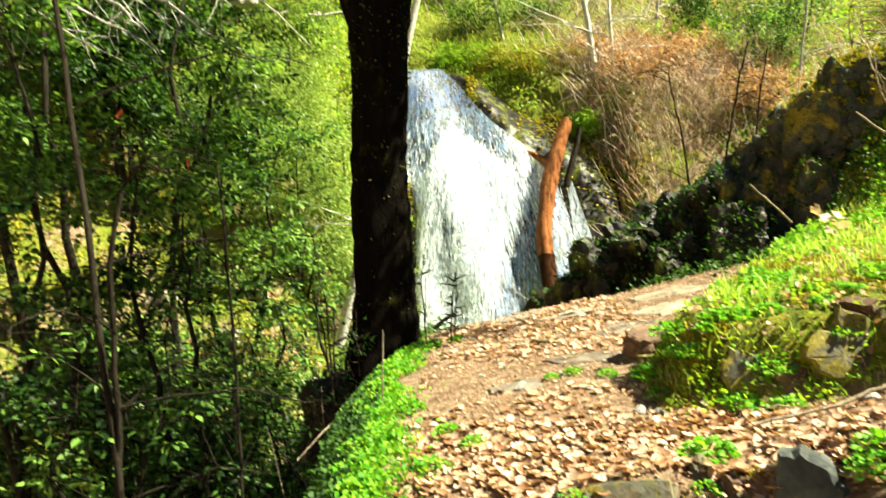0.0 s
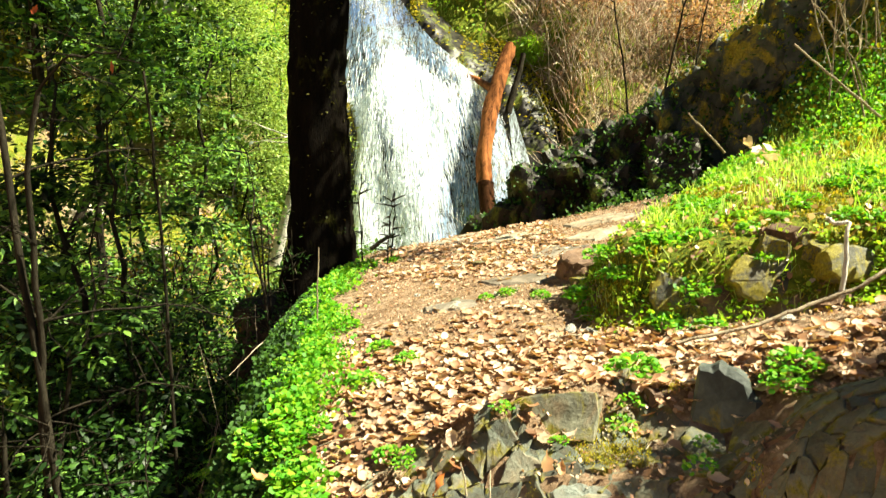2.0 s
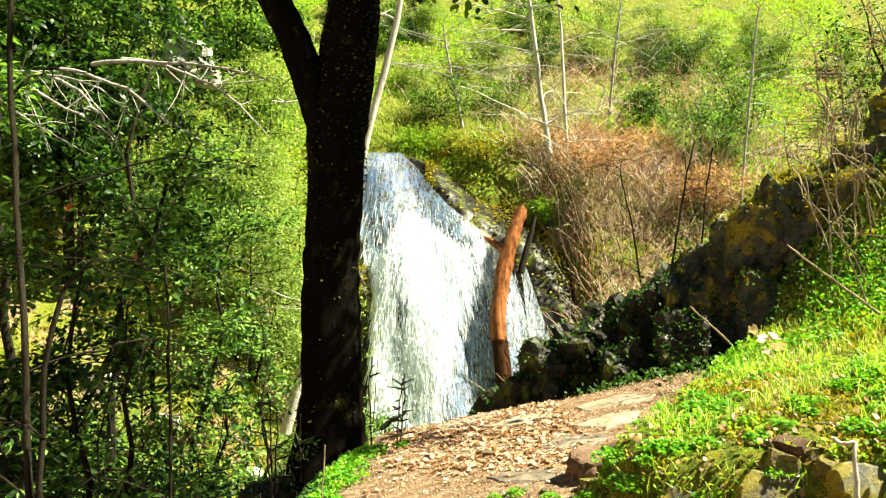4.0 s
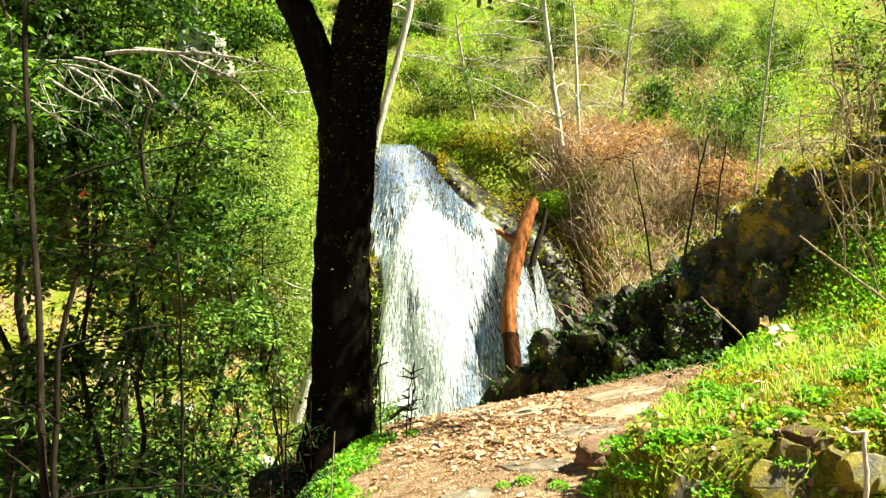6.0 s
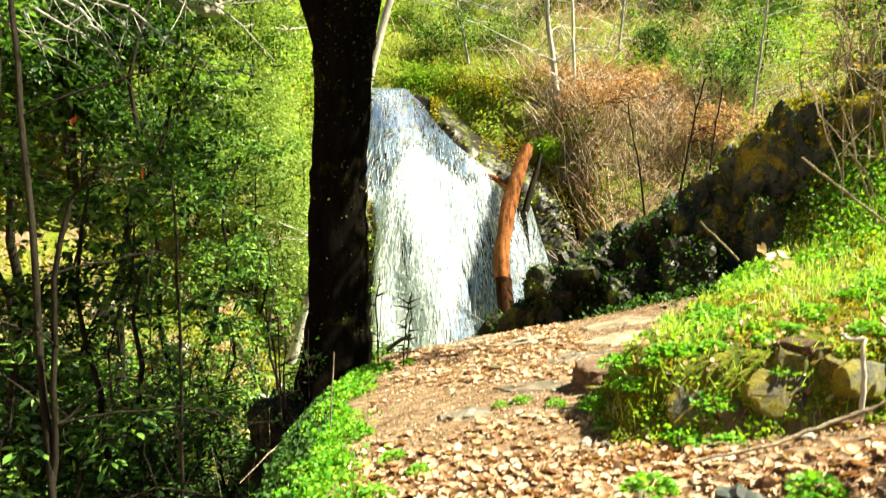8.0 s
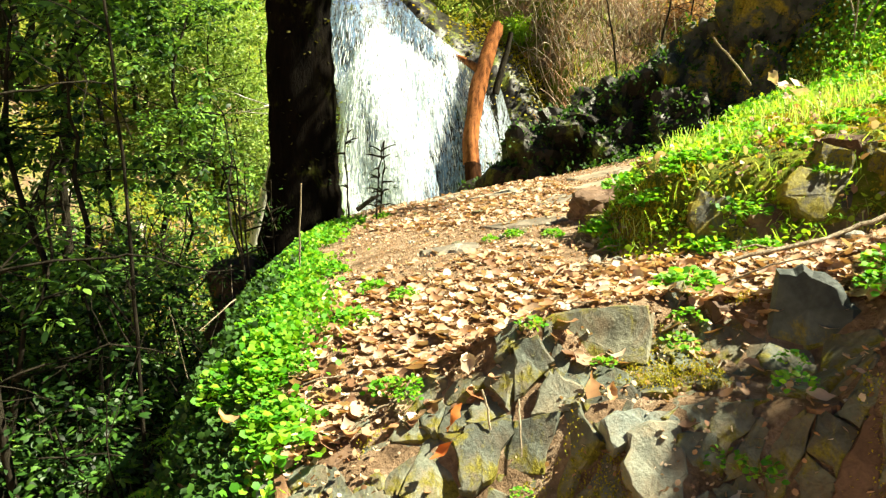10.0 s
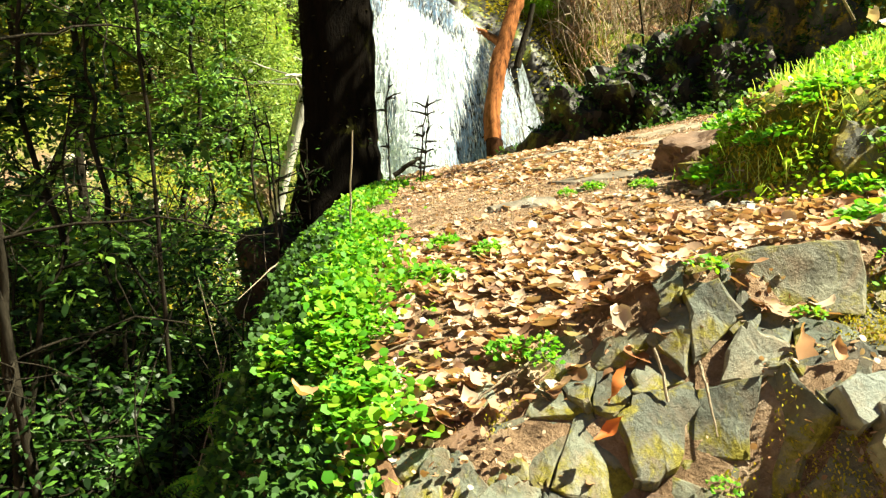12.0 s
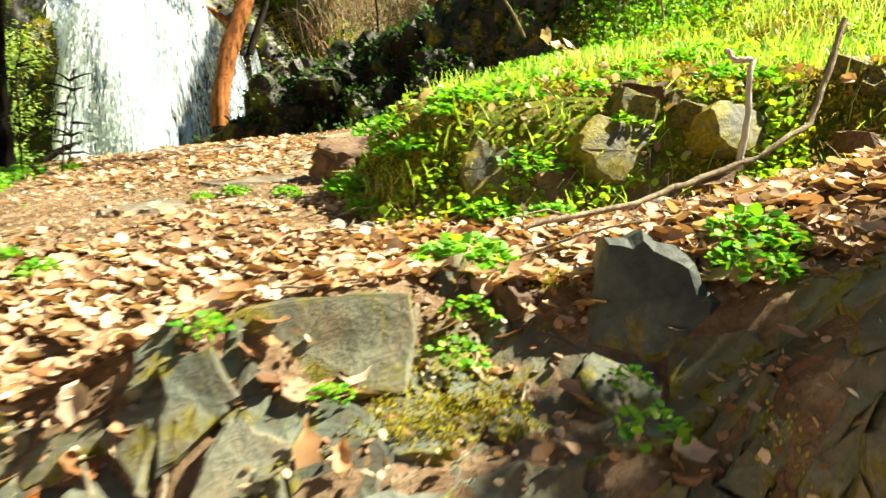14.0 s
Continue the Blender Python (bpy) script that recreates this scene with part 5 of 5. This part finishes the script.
def litter():
    rng = np.random.default_rng(29)
    ob = thing("leaf_litter", "dry brown oak leaves strewn over the path", "leaves", (0, 0, 0), kind="structure")
    kinds = [dry_leaf("leaf", k) for k in range(9)]
    shared = [mesh_np("leaf", v, f, M_DRYLEAF_ONE, True) for v, f in kinds]

    def spot():
        while True:
            if rng.uniform() < 0.62:
                x, y = rng.uniform(-0.55, 1.1), 2.35 + 4.9 * rng.uniform() ** 2.9
            elif rng.uniform() < 0.75:
                x, y = rng.uniform(0.6, 2.4), rng.uniform(1.95, 3.3)
            else:
                x, y = rng.uniform(-0.6, 1.6), rng.uniform(1.2, 2.5)
                if rng.uniform() < 0.6:
                    continue
            inside = float(bank_in(x, y))
            if y < outcrop_top(x) - 0.02 and rng.uniform() < 0.9 or (inside > 0.1 and rng.uniform() < 0.8):
                continue
            if float(waves(x, y, 88, 1.7)) < rng.uniform(-0.5, 0.2):
                continue
            return x, y

    def turn():
        return Euler((rng.normal() * 0.3, rng.normal() * 0.3, rng.uniform(0, 6.28)))

    rest = []
    for k in range(7000):
        x, y = spot()
        s = (0.022 + 0.058 * rng.uniform() ** 1.3) * (1.0 if y < 4.2 else 0.85)
        z = land(x, y) + rng.uniform(0.003, 0.014) + (0.018 if y < outcrop_top(x) else 0)
        if k < 290:
            o = part("leaf", shared[k % 9], ob)
            o.location, o.rotation_euler, o.scale = (x, y, z), turn(), (s, s, s)
        else:
            v, f = kinds[k % 9]
            m = np.array(turn().to_matrix())
            rest.append(((v * s) @ m.T + (x, y, z), f))
    part("litter", mesh_np("litter", *joined(rest), M_DRYLEAF, True), ob, "", "stuff")


M_DRYLEAF_ONE = leaf_material("dry_oak_leaf", [(0.20, 0.08, 0.03), (0.38, 0.17, 0.07), (0.52, 0.30, 0.15), (0.62, 0.45, 0.28), (0.30, 0.12, 0.05)], 0.2, 0.55, "object")
litter()


def lone_leaf(label, at, size, turn, seed, material, wide=0.8):
    v, f = dry_leaf("dry_leaf", seed)
    ob = thing("dry_leaf", label, "leaf", at, "single dry leaves", data=mesh_np("dry_leaf", v * np.array([wide, 1, 1.6]) + np.random.default_rng(seed).normal(size=v.shape) * 0.035, f, material, False))
    ob.rotation_euler, ob.scale = turn, (size, size, size)


M_ORANGELEAF = leaf_material("orange_leaf", [(0.50, 0.13, 0.03), (0.60, 0.20, 0.05)], 0.3, 0.5, "object")
M_PALELEAF = leaf_material("bleached_leaf", [(0.62, 0.44, 0.34), (0.78, 0.66, 0.56)], 0.2, 0.6, "object")
M_TANLEAF = leaf_material("tan_leaf", [(0.50, 0.25, 0.12), (0.58, 0.34, 0.18)], 0.3, 0.5, "object")
lone_leaf("large curled orange leaf on the rock step", (-0.022, 2.275, -0.005), 0.075, (0.9, 0.3, -0.55), 3, M_ORANGELEAF, 0.55)
lone_leaf("curled orange leaf under the larger one", (-0.055, 2.19, -0.062), 0.07, (0.8, 0.5, -0.9), 5, M_ORANGELEAF, 0.6)
lone_leaf("tan leaf standing upright in a rock crack", (0.335, 2.25, 0.085), 0.075, (1.25, 0.1, 0.1), 8, M_TANLEAF)
lone_leaf("tan leaf standing upright in a rock crack", (0.375, 2.20, 0.09), 0.05, (1.1, 0.1, -0.1), 9, M_TANLEAF)
lone_leaf("round tan leaf lying on bare soil", (-0.43, 2.49, -0.135), 0.07, (0.2, 0.1, 0.6), 11, M_TANLEAF)
lone_leaf("tan leaf lying on bare soil", (-0.36, 2.53, -0.10), 0.06, (0.3, 0.1, 1.6), 12, M_TANLEAF)
lone_leaf("brown leaf caught on the bank", (-0.72, 2.62, -0.16), 0.09, (0.2, 0.4, 0.9), 14, M_TANLEAF)
M_REDLEAF = leaf_material("red_leaf", [(0.55, 0.10, 0.04), (0.62, 0.16, 0.07)], 0.4, 0.5, "object")
lone_leaf("dead red leaf hanging among the bay leaves", (-3.12, 6.0, 2.05), 0.10, (1.2, 0.4, 0.3), 31, M_REDLEAF, 0.6)
lone_leaf("dead red leaf hanging among the bay leaves", (-2.56, 6.0, 1.62), 0.10, (1.4, 0.2, 0.9), 32, M_REDLEAF, 0.5)
for k in range(7):
    lone_leaf("pale dry leaf in a heap on the slope", (2.35 + 0.06 * (k % 3) - 0.05, 5.05 + 0.07 * (k // 2), land(2.35, 5.1) + 0.06 + 0.02 * k), 0.12, (0.5 - 0.2 * k, 0.3 * (k % 3), 0.9 * k), 20 + k, M_PALELEAF)


# ---- green plants near the path ----
def herb_mesh(seed, n, wide, tall, size, material=M_HERB):
    rng = np.random.default_rng(seed)
    a, r = rng.uniform(0, 6.28, n), wide * np.sqrt(rng.uniform(0, 1, n))
    z = tall * (1 - (r / wide) ** 2) * rng.uniform(0.4, 1, n) + 0.008
    pts = np.stack([r * np.cos(a), r * np.sin(a), z], 1)
    way = np.stack([np.cos(a), np.sin(a), rng.uniform(-0.1, 0.6, n)], 1) + rng.normal(size=(n, 3)) * 0.5
    co, f = leaves(pts, way, size * rng.uniform(0.6, 1.3, n), rng, BROAD)
    return leaf_mesh("herb_clump", co, f, material)


def herbs():
    rng = np.random.default_rng(37)
    shared = [herb_mesh(600 + k, 190, 0.10, 0.06, 0.024) for k in range(6)]
    sparse = [herb_mesh(650 + k, 60, 0.08, 0.06, 0.025) for k in range(5)]
    spots = [(0.74, 2.64, 1.1), (0.66, 2.44, 0.6), (0.80, 3.62, 0.8), (0.95, 3.55, 0.9), (1.08, 3.22, 1.0), (1.22, 3.3, 1.0), (0.83, 3.9, 1.2), (0.95, 4.05, 1.1), (0.45, 4.4, 0.6), (0.32, 4.4, 0.5), (0.63, 4.2, 0.6), (-0.2, 2.52, 0.6), (-0.14, 2.45, 0.5), (0.2, 2.42, 0.5), (0.39, 2.33, 0.4), (0.59, 2.0, 0.55), (0.57, 1.93, 0.5), (0.13, 2.10, 0.35), (-0.15, 2.42, 0.5), (0.80, 1.86, 0.6), (0.62, 2.38, 0.6), (0.84, 2.2, 0.5), (0.77, 2.05, 0.6), (0.66, 1.97, 0.6), (1.13, 2.27, 0.8), (1.2, 2.35, 0.9), (-0.35, 3.3, 0.9), (-0.15, 3.5, 0.7), (-0.3, 3.8, 0.8), (-0.55, 6.2, 1.1), (-0.35, 6.3, 0.8), (0.95, 1.75, 0.6)]
    for k in range(120):
        if k < len(spots):
            x, y, s = spots[k]
        elif k < 75:
            y = rng.uniform(1.9, 6.4)
            x = float(shoulder(y)) + rng.normal() * 0.08 + 0.02
            s = rng.uniform(0.7, 1.3)
        else:
            x, y, s = rng.uniform(0.9, 2.6), rng.uniform(3.1, 4.6), rng.uniform(0.5, 1.1)
        ob = thing("herb_clump", "fresh green clump of small round leaves", "plant", (x, y, land(x, y) + (0.04 if y < outcrop_top(x) else 0)), "herb clumps by the path", data=sparse[k % 5] if y < outcrop_top(x) else shared[k % 6])
        ob.rotation_euler, ob.scale = (0, 0, rng.uniform(0, 6.28)), (s, s, s)
    strip = lambda x, y: np.exp(-(((x - shoulder(y) - 0.02 + 0.16 * waves(x, y, 58, 4.0)) / (0.09 + 0.07 * smooth_step(2.4, 3.3, y))) ** 2)) * smooth_step(-0.45, 0.1, waves(x, y, 69, 6.0))  # noqa: E731
    scatter("herb_carpet", "bright green herbs along the edge of the bank", "herbs", 34000, 38, (-1.4, -0.1, 1.5, 6.8), (0.015, 0.030), M_HERB, BROAD, LEAF_F, (0.01, 0.06), strip, 0.9)
    scatter("bank_herbs", "yellow-green herbs and moss on the bank", "herbs", 30000, 39, (0.75, 4.2, 2.4, 6.4), (0.012, 0.030), M_LIME, BROAD, LEAF_F, (0.0, 0.05), lambda x, y: smooth_step(-0.1, 0.1, bank_in(x, y)) * smooth_step(0.0, 0.35, waves(x, y, 44, 5.5)), 0.9)
    scatter("bank_moss", "yellow moss on the bank and in rock joints", "moss", 46000, 40, (0.75, 3.2, 2.3, 5.0), (0.010, 0.026), M_MOSS, BROAD * np.array([0.5, 1, 1]), LEAF_F, (0.0, 0.02), lambda x, y: smooth_step(-0.08, 0.06, bank_in(x, y)) * patchy(45, 4.0, 0.05)(x, y), 0.6)
    face = lambda x, y: np.exp(-(((bank_in(x, y) - 0.09) / 0.10) ** 2))  # noqa: E731
    scatter("bank_face_herbs", "lime-green herbs trailing down the face of the bank", "herbs", 30000, 56, (0.75, 2.8, 2.5, 4.9), (0.012, 0.030), M_LIME, BROAD, LEAF_F, (0.0, 0.05), lambda x, y: 0.8 * face(x, y) * smooth_step(0.05, 0.35, waves(x, y, 57, 6.0)), 0.6, (-0.2, -0.6, 0.7))
    scatter("bank_face_moss", "yellow moss on the face of the bank", "moss", 60000, 59, (0.75, 2.8, 2.5, 4.9), (0.008, 0.020), M_MOSS, BROAD * np.array([0.5, 1, 1]), LEAF_F, (0.0, 0.02), lambda x, y: face(x, y) * smooth_step(-0.1, 0.2, waves(x, y, 60, 5.0)), 0.6, (-0.2, -0.5, 0.7))
    scatter("bank_face_grass", "tufts of grass hanging over the bank", "grass", 9000, 67, (0.75, 2.8, 2.5, 4.9), (0.04, 0.13), M_GRASS, BLADE * np.array([0.7, 1, 1]), BLADE_F, (0.0, 0.01), lambda x, y: face(x, y) * smooth_step(0.1, 0.4, waves(x, y, 68, 5.0)), 0.4, (-0.1, -0.4, 0.8))
    scatter("bank_rootlets", "brown rootlets and dead grass on the earth of the bank", "roots", 9000, 104, (0.75, 2.4, 2.6, 4.9), (0.03, 0.09), M_RUST, BLADE * np.array([0.45, 1, 1]), BLADE_F, (0.0, 0.02), lambda x, y: face(x, y) * smooth_step(0.0, 0.3, waves(x, y, 105, 5.0)), 0.7, (-0.3, -0.6, -0.2))
    scatter("bank_dry_leaves", "curled brown leaves caught on the bank", "leaves", 2600, 97, (0.75, 3.6, 2.4, 5.2), (0.02, 0.05), M_DRYLEAF, BROAD * np.array([0.7, 1, 1.5]), LEAF_F, (0.01, 0.04), lambda x, y: smooth_step(-0.05, 0.05, bank_in(x, y)) * patchy(98, 4.5, 0.0)(x, y), 0.9, (0, -0.2, 0.3))
    slope = lambda x, y: smooth_step(-0.55, -0.35, x - shoulder(y)) * smooth_step(-0.02, -0.14, x - shoulder(y))  # noqa: E731
    scatter("slope_herbs", "dark green herbs down the steep shoulder", "herbs", 60000, 99, (-1.6, -0.5, 1.2, 6.6), (0.012, 0.030), M_IVY, BROAD, LEAF_F, (0.0, 0.05), slope, 0.8, (-0.7, 0, 0.5))
    scatter("bank_dry_grass", "dead brown grass hanging on the bank", "grass", 2500, 43, (0.75, 3.2, 2.3, 5.0), (0.02, 0.06), M_RUST, BLADE, BLADE_F, (0, 0.02), lambda x, y: smooth_step(-0.08, 0.0, bank_in(x, y)) * patchy(50, 3.5, 0.15)(x, y), 0.9, (-0.3, -0.6, 0.2))
    scatter("joint_moss", "yellow moss filling the joints of the rock step", "moss", 60000, 48, (-0.3, 0.9, 1.4, 2.45), (0.004, 0.010), M_MOSS, BROAD * np.array([0.5, 1, 1]), LEAF_F, (0.006, 0.032), patchy(49, 7.0, 0.18, 0.08), 0.6)
    scatter("slope_grass", "fresh green grass on the sunny slope", "grass", 26000, 41, (1.2, 4.6, 2.4, 6.6), (0.03, 0.15), M_GRASS, BLADE * np.array([0.8, 1, 1]), BLADE_F, (0, 0.0), lambda x, y: smooth_step(0.05, 0.6, bank_in(x, y) + 0.25 * waves(x, y, 52, 4)) * smooth_step(0.0, 0.35, waves(x, y, 46, 5) - 0.15 + 0.6 * smooth_step(1.5, 2.3, x)), 0.35)
    scatter("shade_herbs", "dark green herbs on the shaded bank", "herbs", 26000, 42, (-2.2, -0.78, 1.4, 7.5), (0.015, 0.035), M_IVY, BROAD, LEAF_F, (0.0, 0.10), patchy(47, 1.2, 0.0), 0.9)


herbs()


def crumbs():
    """Bits of leaf, bark and soil caught on the rock step and the path."""
    steps = lambda x, y: smooth_step(-0.55, -0.45, x) * patchy(53, 4.0, -0.15)(x, y)  # noqa: E731
    scatter("leaf_crumbs", "crumbled brown leaf bits on the rock step", "leaves", 3500, 54, (-0.55, 1.4, 1.5, 2.55), (0.006, 0.022), M_DRYLEAF, BROAD * np.array([0.8, 1, 1]), LEAF_F, (0.008, 0.02), steps, 0.8, (0, -0.5, 0.5))
    scatter("path_crumbs", "crumbled pale leaf bits on the path", "leaves", 22000, 55, (-0.6, 2.4, 2.3, 7.3), (0.006, 0.020), M_DRYLEAF, BROAD * np.array([0.8, 1, 1]), LEAF_F, (0.002, 0.008), lambda x, y: 0.9 * (bank_in(x, y) < 0.05), 0.8, (0, 0, 0.15))


crumbs()


def fern(at, size, seed, turn, fronds=7):
    rng = np.random.default_rng(seed)
    ob = thing("fern", "green sword fern on the shaded bank", "fern", at, "ferns on the bank")
    for k in range(fronds):
        a = turn + rng.normal() * 0.9
        ln = size * rng.uniform(0.7, 1.1)
        t = np.linspace(0, 1, 16)
        rib = np.stack([np.cos(a) * ln * t, np.sin(a) * ln * t, ln * (0.75 * t - 0.85 * t * t)], 1)
        side = np.array([-np.sin(a), np.cos(a), 0])
        pts, way, sz = [], [], []
        for i in range(1, 16):
            for s in (-1, 1):
                pts.append(rib[i])
                way.append(side * s + 0.35 * np.array([np.cos(a), np.sin(a), -0.2]))
                sz.append(ln * 0.24 * (1 - 0.85 * t[i]) + 0.006)
        co, f = leaves(pts, way, sz, rng, LEAF * np.array([1.3, 1, 1]))
        part("frond", leaf_mesh("frond", co, f, M_HERB), ob)


fern((-0.78, 2.45, land(-0.78, 2.45)), 0.22, 1, 3.6)
fern((-0.62, 1.95, land(-0.62, 1.95)), 0.20, 2, 3.9)
fern((-0.95, 2.1, land(-0.95, 2.1)), 0.22, 3, 3.6)
fern((-0.70, 2.15, land(-0.70, 2.15)), 0.18, 4, 4.2)
for k in range(12):
    g = np.random.default_rng(860 + k)
    y = g.uniform(1.7, 4.6)
    x = float(shoulder(y)) - g.uniform(0.28, 0.6)
    fern((x, y, land(x, y)), g.uniform(0.14, 0.24), 30 + k, g.uniform(3.2, 4.6), 5)
fern((1.75, 3.6, land(1.75, 3.6)), 0.2, 5, 4.4)


# ---- sticks ----
def stick(label, points, r0, r1, material, seed, group="sticks"):
    rng = np.random.default_rng(seed)
    pts = np.array(points, float)
    n = 5 * (len(pts) - 1) + 1
    t = np.linspace(0, len(pts) - 1, n)
    p = np.stack([np.interp(t, range(len(pts)), pts[:, i]) for i in range(3)], 1) - pts[0] + rng.normal(size=(n, 3)) * r0 * 0.25
    thing("stick", label, "stick", tuple(pts[0]), group, data=mesh_np("stick", *tube(p, np.linspace(r0, r1, n), 7, 0.15, seed), material))


stick("white bent stick standing in the grass", [(1.67, 2.9, 0.46), (1.685, 2.92, 0.62), (1.70, 2.96, 0.77), (1.65, 2.97, 0.765), (1.61, 2.97, 0.79)], 0.011, 0.008, M_PALE, 1)
stick("long dry branch lying on the slope", [(0.97, 2.85, 0.29), (1.30, 2.86, 0.36), (1.53, 2.9, 0.43), (1.75, 2.9, 0.51), (1.90, 2.9, 0.61), (2.0, 2.95, 0.78), (2.07, 3.0, 0.93)], 0.008, 0.010, M_TWIG, 2)
stick("dry twig poking out under the boulders", [(1.67, 4.79, 1.23), (1.85, 4.85, 1.08), (2.0, 4.95, 0.96)], 0.006, 0.008, M_TWIG, 3)
stick("pale dry twig poking out of the slope", [(2.12, 4.35, 1.62), (2.35, 4.3, 1.42), (2.65, 4.3, 1.2)], 0.006, 0.009, M_TWIG, 4)
stick("thin dry stalk standing before the trunk", [(-0.76, 4.5, -0.08), (-0.75, 4.5, 0.15), (-0.73, 4.49, 0.41)], 0.006, 0.004, M_TWIG, 5)
stick("thin pale stalk in a rock crack", [(0.05, 2.28, 0.07), (0.065, 2.26, 0.02), (0.07, 2.24, -0.03)], 0.003, 0.003, M_TWIG, 6)
stick("dark broken stub on the crest", [(-0.62, 7.2, -0.1), (-0.45, 7.2, 0.02), (-0.36, 7.2, 0.06)], 0.025, 0.012, M_STEM, 7)
for k in range(22):
    g = np.random.default_rng(760 + k)
    x, y = g.uniform(-2.2, -1.25), g.uniform(5.6, 7.0)
    z = land(x, y)
    stick("dry bare stalk beside the dark trunk", [(x, y, z - 0.02), (x + g.normal() * 0.12, y, z + 0.35), (x + g.normal() * 0.3, y + g.normal() * 0.1, z + g.uniform(0.5, 1.3))], 0.006, 0.002, M_TWIG, 780 + k, "dry stalks by the trunk")
for k in range(26):
    g = np.random.default_rng(700 + k)
    x, y = (g.uniform(-0.4, 2.0), g.uniform(2.2, 3.6)) if k < 14 else (g.uniform(-3.0, -0.8), g.uniform(2.4, 5.5))
    a, ln = g.uniform(0, 6.28), g.uniform(0.1, 0.3) * (1 if k < 14 else 3)
    x2, y2 = x + ln * math.cos(a), y + ln * math.sin(a)
    up = 0.02 if k < 14 else g.uniform(0.05, 0.5)
    stick("thin dry twig fallen on the ground", [(x, y, land(x, y) + 0.015), ((x + x2) / 2, (y + y2) / 2, (land(x, y) + land(x2, y2)) / 2 + 0.03 + up / 2), (x2, y2, land(x2, y2) + 0.02 + up)], 0.004 if k < 14 else 0.007, 0.002, M_TWIG, 710 + k, "fallen twigs")
